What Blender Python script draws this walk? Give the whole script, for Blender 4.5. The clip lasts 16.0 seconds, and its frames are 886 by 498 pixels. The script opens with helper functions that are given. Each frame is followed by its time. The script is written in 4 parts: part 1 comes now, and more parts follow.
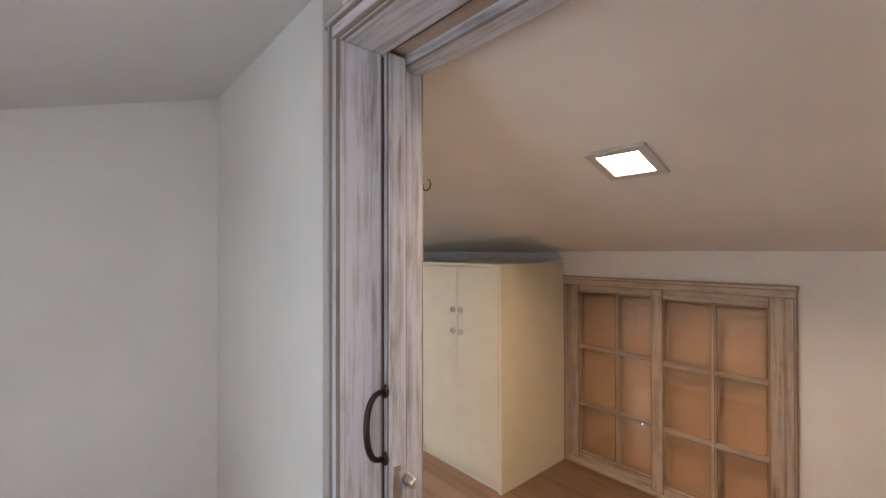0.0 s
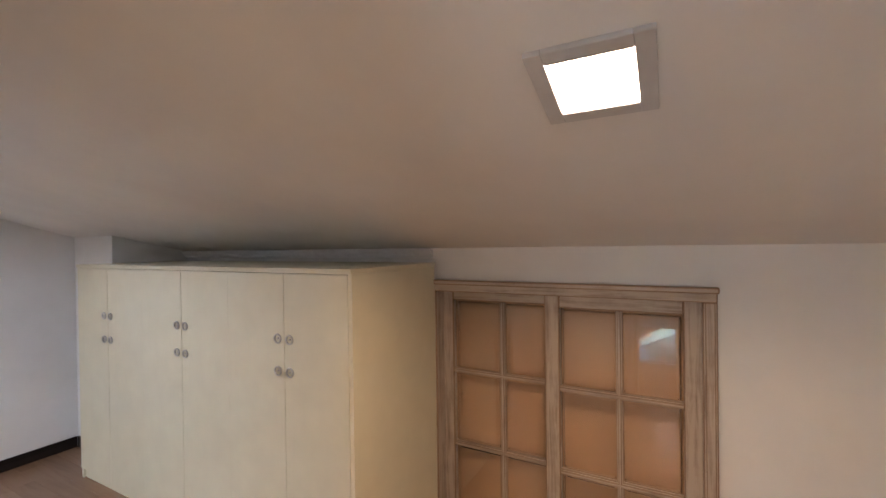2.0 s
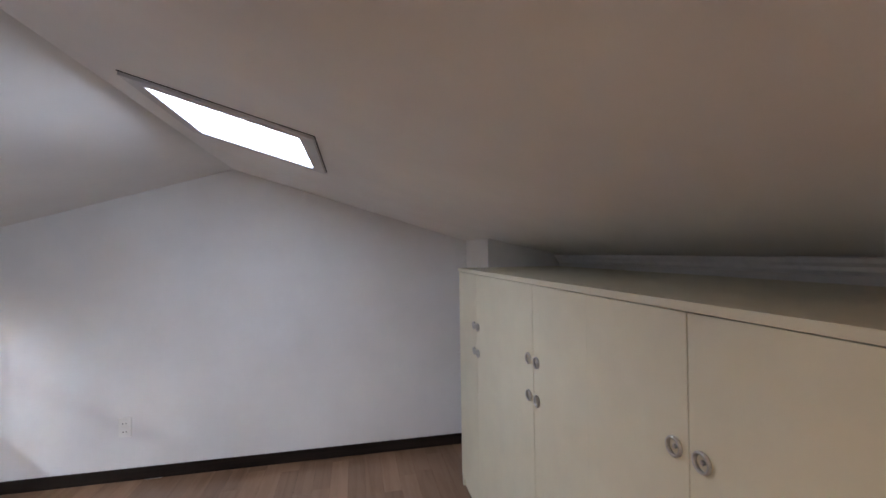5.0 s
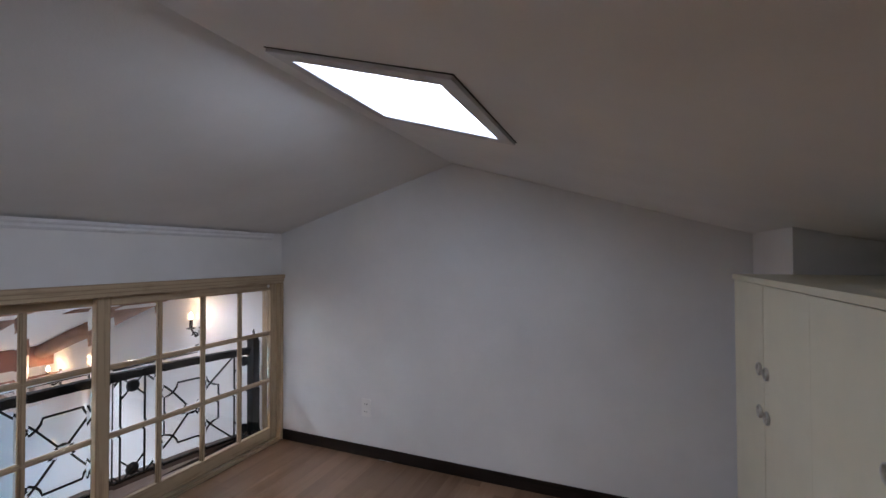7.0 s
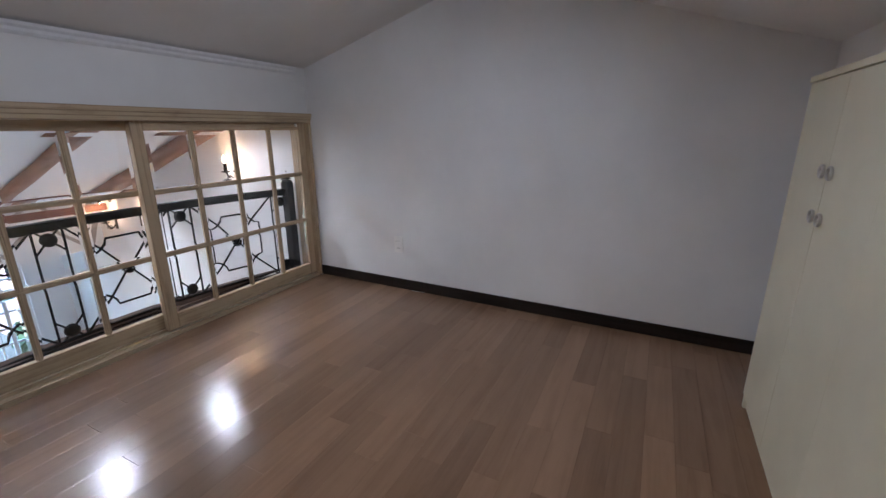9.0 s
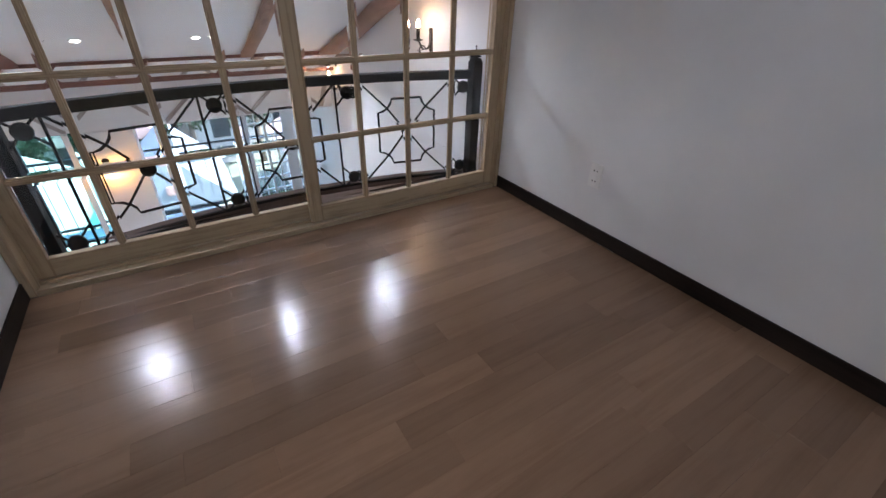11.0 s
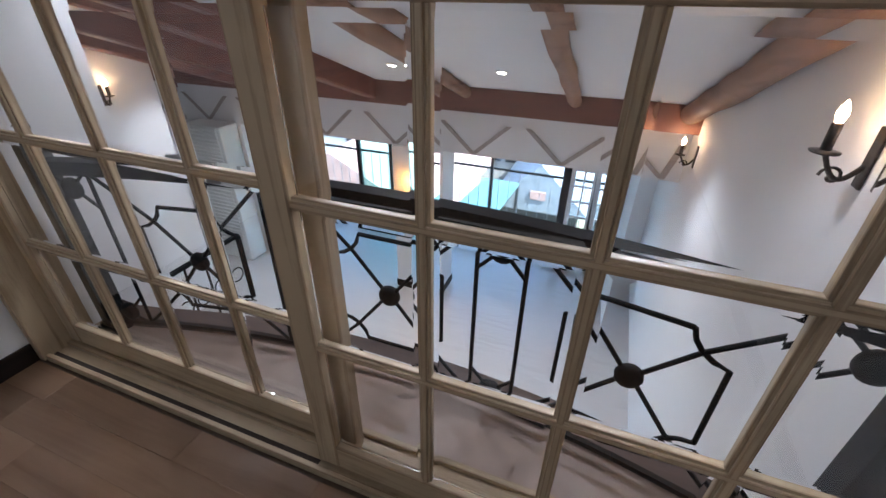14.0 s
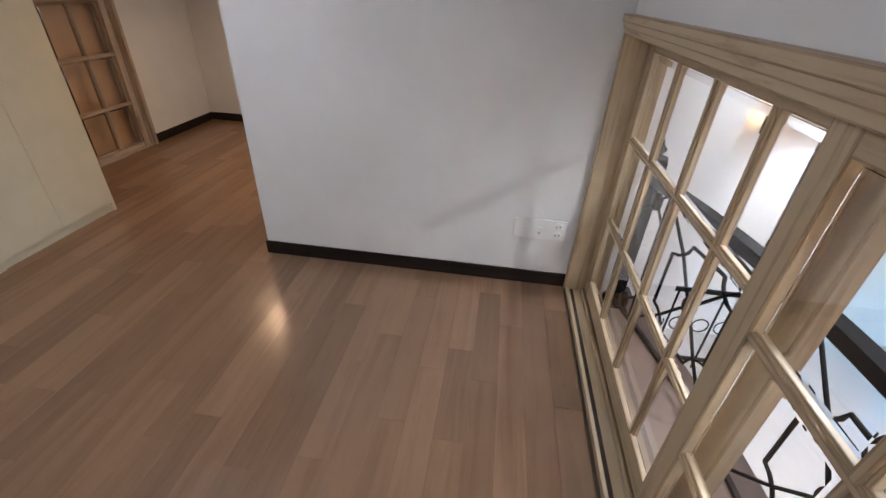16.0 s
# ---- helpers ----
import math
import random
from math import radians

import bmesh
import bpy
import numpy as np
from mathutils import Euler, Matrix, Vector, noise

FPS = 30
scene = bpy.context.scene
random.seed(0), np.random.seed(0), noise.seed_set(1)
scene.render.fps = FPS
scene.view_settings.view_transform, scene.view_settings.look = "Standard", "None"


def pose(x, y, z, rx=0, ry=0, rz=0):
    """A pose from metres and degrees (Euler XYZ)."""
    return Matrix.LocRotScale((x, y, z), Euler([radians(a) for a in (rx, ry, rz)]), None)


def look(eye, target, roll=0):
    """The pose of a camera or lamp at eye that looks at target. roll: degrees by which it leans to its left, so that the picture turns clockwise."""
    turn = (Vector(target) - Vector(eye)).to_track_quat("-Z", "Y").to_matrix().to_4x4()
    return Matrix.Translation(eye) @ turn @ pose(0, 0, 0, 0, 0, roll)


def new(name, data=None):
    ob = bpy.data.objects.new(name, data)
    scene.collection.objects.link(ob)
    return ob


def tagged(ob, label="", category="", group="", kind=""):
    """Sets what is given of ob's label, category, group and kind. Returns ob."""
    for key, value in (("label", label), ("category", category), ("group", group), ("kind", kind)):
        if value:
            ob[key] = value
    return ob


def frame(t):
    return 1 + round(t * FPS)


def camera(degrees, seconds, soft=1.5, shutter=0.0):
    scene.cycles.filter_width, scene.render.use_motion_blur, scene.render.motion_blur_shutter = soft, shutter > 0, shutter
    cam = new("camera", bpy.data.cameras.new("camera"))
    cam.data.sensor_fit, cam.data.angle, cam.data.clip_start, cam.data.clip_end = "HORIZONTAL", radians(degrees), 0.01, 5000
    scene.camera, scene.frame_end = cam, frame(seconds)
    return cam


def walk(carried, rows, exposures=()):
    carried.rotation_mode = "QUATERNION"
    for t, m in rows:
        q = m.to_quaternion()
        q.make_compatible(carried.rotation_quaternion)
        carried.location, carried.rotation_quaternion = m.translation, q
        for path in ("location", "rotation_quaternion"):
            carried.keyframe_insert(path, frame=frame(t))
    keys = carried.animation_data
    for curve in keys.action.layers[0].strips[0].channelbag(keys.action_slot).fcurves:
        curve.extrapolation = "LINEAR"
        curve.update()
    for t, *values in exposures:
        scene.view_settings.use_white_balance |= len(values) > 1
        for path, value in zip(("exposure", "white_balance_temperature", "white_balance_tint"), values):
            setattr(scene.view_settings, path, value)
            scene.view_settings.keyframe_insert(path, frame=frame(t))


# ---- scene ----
EXPOSURES = ((0.0, 4.85, 5960, 12), (2.0, 4.77, 6000, 12), (2.5, 4.6, 5600, 12), (3.0, 4.3, 5550, 12), (3.5, 4.4, 5800, 12), (6.0, 3.96, 5750, 12), (7.0, 3.51, 5750, 12), (8.5, 3.54, 5800, 12), (9.0, 3.75, 5780, 12), (11.5, 3.42, 5850, 12), (12.5, 3.34, 5850, 12), (13.5, 3.36, 5850, 12), (14.5, 3.24, 5980, 12), (15.0, 3.35, 6020, 12), (15.5, 3.62, 6150, 12), (16.0, 4.15, 6280, 12))
cam = camera(92.9, 16.0)
PATH = [
    (0, (-0.949, -1.333, 1.362), (0.373, 0.167, 1.375), -0.1),
    (0.5, (-0.797, -1.137, 1.388), (0.762, 0.116, 1.396), -0.4),
    (1, (-0.673, -0.995, 1.392), (1.011, 0.084, 1.397), -0.5),
    (1.5, (-0.55, -0.888, 1.38), (1.206, 0.069, 1.377), -0.6),
    (2, (-0.355, -0.806, 1.373), (1.41, 0.136, 1.358), -0.8),
    (2.5, (-0.196, -0.711, 1.345), (1.405, 0.488, 1.347), -0.8),
    (3, (-0.078, -0.56, 1.329), (1.138, 1.028, 1.343), -0.6),
    (3.5, (-0.012, -0.468, 1.354), (0.782, 1.368, 1.379), -0.7),
    (3.7, (0.019, -0.454, 1.367), (0.688, 1.431, 1.399), -0.9),
    (5.8, (0.341, 0.198, 1.412), (0.352, 2.198, 1.421), -0.4),
    (6, (0.361, 0.265, 1.42), (0.155, 2.254, 1.425), -0.3),
    (6.5, (0.42, 0.359, 1.397), (-0.239, 2.247, 1.423), -0.1),
    (7, (0.445, 0.398, 1.363), (-0.333, 2.241, 1.398), -0.2),
    (7.5, (0.453, 0.408, 1.316), (-0.388, 2.222, 1.354), -0.3),
    (8, (0.456, 0.419, 1.262), (-0.399, 2.227, 1.289), -0.3),
    (8.5, (0.445, 0.405, 1.203), (-0.428, 2.189, 0.964), -0.2),
    (9, (0.414, 0.413, 1.124), (-0.449, 2.132, 0.575), -0.1),
    (9.2, (0.397, 0.437, 1.098), (-0.459, 2.112, 0.417), -0.1),
    (11.3, (-0.016, 1.356, 1.095), (-1.563, 2.073, 0.049), 0.9),
    (11.5, (-0.093, 1.466, 1.085), (-1.71, 2.038, 0.056), 0.5),
    (12, (-0.333, 1.703, 1.121), (-2.023, 1.961, 0.084), 0.8),
    (12.5, (-0.598, 1.9, 1.141), (-2.307, 1.921, 0.102), 1.0),
    (13, (-0.876, 2.092, 1.138), (-2.57, 1.867, 0.1), 1.0),
    (13.5, (-1.157, 2.179, 1.132), (-2.815, 1.743, 0.103), 0.8),
    (14, (-1.407, 2.214, 1.122), (-3.012, 1.605, 0.096), 0.8),
    (14.5, (-1.545, 2.196, 1.135), (-2.95, 1.212, 0.106), 1.7),
    (15, (-1.539, 2.155, 1.18), (-2.523, 0.761, 0.139), 2.0),
    (15.5, (-1.523, 2.219, 1.243), (-1.858, 0.557, 0.182), 1.7),
    (16, (-1.484, 2.32, 1.286), (-1.288, 0.634, 0.229), 2.8),
]
walk(cam, [(t, look(e, g, r)) for t, e, g, r in PATH], exposures=EXPOSURES)

# lamp strengths, sky and sun
SKY, SUN = 0.15, 3.0
COOL_W, WARM_W, HALL_FILL_W, STAIR_FILL_W = 0.36, 0.62, 0.13, 0.20
FLAME_E, SPOT_E, BEAM_W, FAR_W = 17.0, 2.2, 1.3, 5.4

# ---- world, sun, exposure ----
world = bpy.data.worlds.new("world")
scene.world = world
world.use_nodes = True
wn = world.node_tree
sky = wn.nodes.new("ShaderNodeTexSky")
sky.sky_type = "NISHITA"
sky.sun_disc = False
sky.sun_elevation = radians(48)
sky.sun_rotation = radians(17)
wn.nodes["Background"].inputs[1].default_value = SKY
wn.links.new(sky.outputs[0], wn.nodes["Background"].inputs[0])


def lamp(name, kind, place, energy, color, size=0.1, target=None, spread=None):
    data = bpy.data.lights.new(name, kind)
    data.energy, data.color = energy, color
    if kind == "AREA":
        data.shape, data.size = "SQUARE", size
        if spread:
            data.spread = radians(spread)
    elif kind == "SUN":
        data.angle = radians(0.5)
    else:
        data.shadow_soft_size = size
    ob = new(name, data)
    ob.matrix_world = look(place, target) if target else pose(*place)
    return ob


# added lamp standing in for daylight up the unseen stair opening beside the corridor
lamp("stair_opening_daylight", "AREA", (-2.05, -0.88, 0.92), STAIR_FILL_W, (1.0, 0.95, 0.87), 0.40, target=(0.3, -0.62, 1.75))
lamp("sun_light", "SUN", (3, 10, 11.6), SUN, (1, 0.94, 0.86), target=(0, 0, 0))

# roof lines: x along the slope, ridge parallel to y
RIDGE_X, RIDGE_Z = -0.53, 1.95


def roof(x):
    if 0.84 < x < 1.24:  # eased bend of the slope
        return RIDGE_Z - 0.31 * (x - RIDGE_X) + 0.115 * (x - 0.84) ** 2
    if x > 1.04:
        return RIDGE_Z - 0.31 * 1.57 - 0.218 * (x - 1.04)
    if x > RIDGE_X:
        return RIDGE_Z - 0.31 * (x - RIDGE_X)
    if x > -2.09:
        return RIDGE_Z + 0.294 * (x - RIDGE_X)
    return 1.491 + 0.35 * (x + 2.09)


# ---- mesh helpers ----
def box(bm, x0, x1, y0, y1, z0, z1, bevel=0.0):
    m = Matrix.LocRotScale(((x0 + x1) / 2, (y0 + y1) / 2, (z0 + z1) / 2), None, (x1 - x0, y1 - y0, z1 - z0))
    got = bmesh.ops.create_cube(bm, size=1, matrix=m)
    if bevel:
        edges = list({e for v in got["verts"] for e in v.link_edges})
        worn = bmesh.ops.bevel(bm, geom=edges, offset=bevel, segments=2, affect="EDGES", profile=0.6)
        for f in worn["faces"]:
            f.material_index = 1
    return got["verts"] if not bevel else None


def prism(bm, pts, y0, y1):
    """A closed outline of (x, z) drawn out along y."""
    a = [bm.verts.new((x, y0, z)) for x, z in pts]
    b = [bm.verts.new((x, y1, z)) for x, z in pts]
    bm.faces.new(a)
    bm.faces.new(b[::-1])
    n = len(pts)
    for i in range(n):
        bm.faces.new((a[i], b[i], b[(i + 1) % n], a[(i + 1) % n]))
    bmesh.ops.recalc_face_normals(bm, faces=bm.faces)


def prism_x(bm, pts, x0, x1):
    """A closed outline of (y, z) drawn out along x."""
    a = [bm.verts.new((x0, y, z)) for y, z in pts]
    b = [bm.verts.new((x1, y, z)) for y, z in pts]
    bm.faces.new(a)
    bm.faces.new(b[::-1])
    n = len(pts)
    for i in range(n):
        bm.faces.new((a[i], b[i], b[(i + 1) % n], a[(i + 1) % n]))
    bmesh.ops.recalc_face_normals(bm, faces=bm.faces)


def prism_z(bm, pts, z0, z1):
    a = [bm.verts.new((x, y, z0)) for x, y in pts]
    b = [bm.verts.new((x, y, z1)) for x, y in pts]
    bm.faces.new(a)
    bm.faces.new(b[::-1])
    n = len(pts)
    for i in range(n):
        bm.faces.new((a[i], b[i], b[(i + 1) % n], a[(i + 1) % n]))
    bmesh.ops.recalc_face_normals(bm, faces=bm.faces)


def tube(bm, pts, radius, sides=10, flat=1.0):
    """A round bar along a line of points; radius may be a list."""
    pts = [Vector(p) for p in pts]
    rings = []
    side = None
    for i, p in enumerate(pts):
        d = (pts[min(i + 1, len(pts) - 1)] - pts[max(i - 1, 0)]).normalized()
        if side is None:
            side = d.orthogonal().normalized()
        side = (side - d * side.dot(d)).normalized()
        up = d.cross(side)
        r = radius[i] if isinstance(radius, (list, tuple)) else radius
        rings.append([bm.verts.new(p + r * (math.cos(a) * side + flat * math.sin(a) * up)) for a in [2 * math.pi * k / sides for k in range(sides)]])
    for a, b in zip(rings, rings[1:]):
        for k in range(sides):
            f = bm.faces.new((a[k], a[(k + 1) % sides], b[(k + 1) % sides], b[k]))
            f.smooth = True
    bm.faces.new(rings[0][::-1])
    bm.faces.new(rings[-1])


def lathe(bm, prof, place, axis="z", sides=24):
    """A turned shape: (radius, height) pairs round an axis."""
    rings = []
    for r, h in prof:
        ring = []
        for k in range(sides):
            a = 2 * math.pi * k / sides
            u, v = r * math.cos(a), r * math.sin(a)
            p = {"z": (u, v, h), "x": (h, u, v), "y": (u, h, v)}[axis]
            ring.append(bm.verts.new(Vector(place) + Vector(p)))
        rings.append(ring)
    for a, b in zip(rings, rings[1:]):
        for k in range(sides):
            f = bm.faces.new((a[k], a[(k + 1) % sides], b[(k + 1) % sides], b[k]))
            f.smooth = True
    bm.faces.new(rings[0])
    bm.faces.new(rings[-1])
    bmesh.ops.recalc_face_normals(bm, faces=bm.faces)


def mesh_of(name, bm, material):
    me = bpy.data.meshes.new(name)
    bm.to_mesh(me)
    bm.free()
    me.materials.append(material)
    me.materials.append(EDGES.get(material.name, material))
    return me


def part(name, bm, material, parent=None, label=""):
    ob = new(name, mesh_of(name, bm, material))
    if parent:
        ob.parent = parent
        ob.matrix_parent_inverse = parent.matrix_world.inverted()
    if label:
        ob["label"] = label
    return ob


def thing(name, place, label, category, group="", kind=""):
    ob = new(name)
    ob.empty_display_size = 0.1
    ob.matrix_world = Matrix.Translation(place)
    bpy.context.view_layer.update()
    return tagged(ob, label, category, group, kind)


def block(name, x0, x1, y0, y1, z0, z1, material, label, category="wall"):
    bm = bmesh.new()
    box(bm, x0, x1, y0, y1, z0, z1)
    return tagged(part(name, bm, material), label, category, kind="structure")


# ---- materials ----
def mat(name, rough=0.5, metal=0.0):
    m = bpy.data.materials.new(name)
    m.use_nodes = True
    nt = m.node_tree
    b = nt.nodes["Principled BSDF"]
    b.inputs["Roughness"].default_value = rough
    b.inputs["Metallic"].default_value = metal
    return m, nt, b


def node(nt, kind, **inputs):
    n = nt.nodes.new(kind)
    for k, v in inputs.items():
        n.inputs[k.replace("_", " ")].default_value = v
    return n


def ramp(nt, fac, stops):
    r = nt.nodes.new("ShaderNodeValToRGB")
    while len(r.color_ramp.elements) < len(stops):
        r.color_ramp.elements.new(0.5)
    for e, (p, c) in zip(r.color_ramp.elements, stops):
        e.position, e.color = p, (*c, 1)
    nt.links.new(fac, r.inputs[0])
    return r.outputs[0]


def bump(nt, b, height, strength, distance):
    n = node(nt, "ShaderNodeBump", Strength=strength, Distance=distance)
    nt.links.new(height, n.inputs["Height"])
    nt.links.new(n.outputs[0], b.inputs["Normal"])


def plaster(name, color, rough=0.75, stain=0.06, grain=220.0, relief=0.25):
    """Papered or painted plaster: slow stains, fine fibre relief."""
    m, nt, b = mat(name, rough)
    co = nt.nodes.new("ShaderNodeTexCoord")
    big = node(nt, "ShaderNodeTexNoise", Scale=1.7, Detail=4.0, Roughness=0.6)
    fine = node(nt, "ShaderNodeTexNoise", Scale=grain, Detail=3.0)
    mid = node(nt, "ShaderNodeTexNoise", Scale=38.0, Detail=3.0)
    for n in (big, fine, mid):
        nt.links.new(co.outputs["Object"], n.inputs["Vector"])
    lo = tuple(c * (1 - stain * 1.6) for c in color)
    hi = tuple(min(1, c * (1 + stain * 0.4)) for c in color)
    col = ramp(nt, big.outputs[0], [(0.3, lo), (0.7, hi)])
    nt.links.new(col, b.inputs["Base Color"])
    add = nt.nodes.new("ShaderNodeMath")
    add.operation = "ADD"
    nt.links.new(fine.outputs[0], add.inputs[0])
    nt.links.new(mid.outputs[0], add.inputs[1])
    bump(nt, b, add.outputs[0], relief, 0.0012)
    return m


def wood(name, axis, light, dark, wear=0.5, rough=0.5, per_piece=0.0, fine=1.0, gloss=None, shift=0.0, relief=0.25):
    """Grain drawn out along an axis, with worn patches."""
    m, nt, b = mat(name, rough)
    co = nt.nodes.new("ShaderNodeTexCoord")
    mp = nt.nodes.new("ShaderNodeMapping")
    s = [26.0 * fine] * 3
    s["xyz".index(axis)] = 1.6 * fine
    mp.inputs["Scale"].default_value = s
    nt.links.new(co.outputs["Object"], mp.inputs["Vector"])
    vec = mp.outputs[0]
    info = None
    if per_piece:
        info = nt.nodes.new("ShaderNodeObjectInfo")
        mul = node(nt, "ShaderNodeMath")
        mul.operation = "MULTIPLY"
        mul.inputs[1].default_value = 90.0
        nt.links.new(info.outputs["Random"], mul.inputs[0])
        sh = nt.nodes.new("ShaderNodeVectorMath")
        nt.links.new(mp.outputs[0], sh.inputs[0])
        nt.links.new(mul.outputs[0], sh.inputs[1])
        vec = sh.outputs[0]
    grain = node(nt, "ShaderNodeTexNoise", Scale=1.0, Detail=6.0, Roughness=0.65, Distortion=0.6)
    nt.links.new(vec, grain.inputs["Vector"])
    patch = node(nt, "ShaderNodeTexNoise", Scale=5.0, Detail=5.0, Roughness=0.7)
    nt.links.new(co.outputs["Object"], patch.inputs["Vector"])
    mix = nt.nodes.new("ShaderNodeMath")
    mix.operation = "MULTIPLY_ADD"
    mix.inputs[1].default_value = wear
    nt.links.new(patch.outputs[0], mix.inputs[0])
    nt.links.new(grain.outputs[0], mix.inputs[2])
    half = tuple((a + c) / 2 for a, c in zip(light, dark))
    col = ramp(nt, mix.outputs[0], [(0.30 + wear * 0.4 + shift, dark), (0.42 + wear * 0.45 + shift, half), (0.56 + wear * 0.5 + shift, light)])
    if per_piece:
        hsv = nt.nodes.new("ShaderNodeHueSaturation")
        mr = node(nt, "ShaderNodeMapRange")
        mr.inputs["To Min"].default_value, mr.inputs["To Max"].default_value = 1 - per_piece, 1 + per_piece
        nt.links.new(info.outputs["Random"], mr.inputs["Value"])
        nt.links.new(mr.outputs[0], hsv.inputs["Value"])
        nt.links.new(col, hsv.inputs["Color"])
        col = hsv.outputs[0]
    nt.links.new(col, b.inputs["Base Color"])
    bump(nt, b, grain.outputs[0], relief, 0.002)
    if gloss:
        r = node(nt, "ShaderNodeMapRange")
        r.inputs["To Min"].default_value, r.inputs["To Max"].default_value = gloss
        nt.links.new(patch.outputs[0], r.inputs["Value"])
        nt.links.new(r.outputs[0], b.inputs["Roughness"])
    return m


def plain(name, color, rough=0.5, metal=0.0, vary=0.12, scale=30.0):
    m, nt, b = mat(name, rough, metal)
    co = nt.nodes.new("ShaderNodeTexCoord")
    n = node(nt, "ShaderNodeTexNoise", Scale=scale, Detail=5.0)
    nt.links.new(co.outputs["Object"], n.inputs["Vector"])
    col = ramp(nt, n.outputs[0], [(0.3, tuple(c * (1 - vary) for c in color)), (0.7, tuple(min(1, c * (1 + vary)) for c in color))])
    nt.links.new(col, b.inputs["Base Color"])
    bump(nt, b, n.outputs[0], 0.12, 0.001)
    return m


def glow(name, color, strength):
    m, nt, b = mat(name, 0.4)
    b.inputs["Base Color"].default_value = (*color, 1)
    b.inputs["Emission Color"].default_value = (*color, 1)
    b.inputs["Emission Strength"].default_value = strength
    return m


def clear_glass(name, rough=0.0, tint=(1, 1, 1)):
    m, nt, b = mat(name, rough)
    b.inputs["Base Color"].default_value = (*tint, 1)
    b.inputs["Transmission Weight"].default_value = 1.0
    b.inputs["IOR"].default_value = 1.48
    return m


EDGES = {}                      # worn edge finish by wood


def edged(woods, color):
    """Edges rubbed through to the darker wood."""
    for m in woods.values():
        EDGES[m.name] = wood(m.name + "_edge", m.name[-1], color, tuple(c * 0.5 for c in color), 0.5, 0.6, fine=1.5, shift=-0.05)


WALL = plaster("white_wallpaper", (0.74, 0.74, 0.73))
CEIL = plaster("ceiling_paper", (0.72, 0.71, 0.69), stain=0.05, grain=160)
LIVING = plaster("living_plaster", (0.80, 0.80, 0.80), stain=0.03)
WASH = {a: wood("whitewashed_wood_" + a, a, (0.57, 0.59, 0.65), (0.145, 0.115, 0.10), 0.34, 0.5, fine=2.2, shift=-0.02) for a in "xyz"}
CREAM = {a: wood("cream_wood_" + a, a, (0.47, 0.365, 0.232), (0.205, 0.138, 0.08), 0.34, 0.45, fine=1.6, shift=-0.06) for a in "xyz"}
BROWNWASH = {a: wood("brown_washed_wood_" + a, a, (0.45, 0.375, 0.30), (0.16, 0.105, 0.072), 0.5, 0.5, fine=1.8, shift=-0.02) for a in "xyz"}
edged(WASH, (0.21, 0.175, 0.15))
edged(CREAM, (0.36, 0.265, 0.165))
edged(BROWNWASH, (0.26, 0.165, 0.10))
OAK = wood("oak_laminate", "y", (0.218, 0.132, 0.080), (0.170, 0.100, 0.059), 0.25, 0.3, per_piece=0.17, fine=0.8, gloss=(0.17, 0.27), relief=0.03)
SUBFLOOR = plain("floor_joint", (0.09, 0.06, 0.04), 0.7)
BASE = wood("dark_baseboard", "x", (0.022, 0.016, 0.013), (0.011, 0.008, 0.007), 0.3, 0.45)
CABINET = plain("cream_lacquer", (0.66, 0.622, 0.47), 0.38, vary=0.03, scale=9)
STEEL = plain("brushed_steel", (0.55, 0.54, 0.52), 0.3, 1.0, vary=0.08, scale=120)
IRON = plain("black_iron", (0.008, 0.010, 0.012), 0.55, 0.0, vary=0.3, scale=60)
for m in (IRON, BASE):
    m.node_tree.nodes["Principled BSDF"].inputs["Specular IOR Level"].default_value = 0.12
BRONZE = plain("dark_bronze", (0.05, 0.042, 0.036), 0.4, 0.8, vary=0.3)
PLASTIC = plain("white_plastic", (0.78, 0.78, 0.75), 0.35, vary=0.02)
HOLE = plain("socket_dark", (0.03, 0.03, 0.03), 0.6)
# brown that imitates the dark refracted edge of the bevelled panes
BEVEL_RIM = plain("dark_glazing_bead", (0.27, 0.165, 0.09), 0.6)
# near-black brown that paints the shade inside slots and grooves
SLOT_SHADE = plain("dark_seal", (0.025, 0.016, 0.010), 0.9)
GLASS = clear_glass("bevelled_glass")
BOARD_GLASS = clear_glass("board_glass")
PANE = clear_glass("window_glass", 0.0, (0.80, 0.94, 0.97))
RAILGREY = plain("grey_painted_iron", (0.20, 0.22, 0.24), 0.5)
TINTED = clear_glass("teal_tinted_glass", 0.0, (0.35, 0.80, 0.80))
FRAME_WHITE = plain("light_frame", (0.5, 0.5, 0.5), 0.45, vary=0.03)
PANEL_COOL = glow("cool_diffuser", (0.84, 0.88, 1.0), 0.6)
PANEL_WARM = glow("warm_diffuser", (1.0, 0.72, 0.50), 1.2)
BEAM = wood("red_brown_beam", "x", (0.21, 0.085, 0.06), (0.10, 0.04, 0.03), 0.4, 0.55)
BEAM_Y = wood("red_brown_purlin", "y", (0.21, 0.085, 0.06), (0.10, 0.04, 0.03), 0.4, 0.55)
LOG = wood("peeled_log", "x", (0.33, 0.19, 0.125), (0.15, 0.08, 0.05), 0.45, 0.6)
TIMBER = wood("grey_timber", "z", (0.40, 0.36, 0.34), (0.28, 0.24, 0.22), 0.4, 0.7)
BOARD = plain("tan_board", (0.43, 0.265, 0.145), 0.45, vary=0.05, scale=5)
TILE = plain("pinkish_tile", (0.36, 0.27, 0.22), 0.35, vary=0.12, scale=12)
PALEFLOOR = wood("pale_floor", "y", (0.52, 0.50, 0.48), (0.43, 0.41, 0.39), 0.3, 0.3)
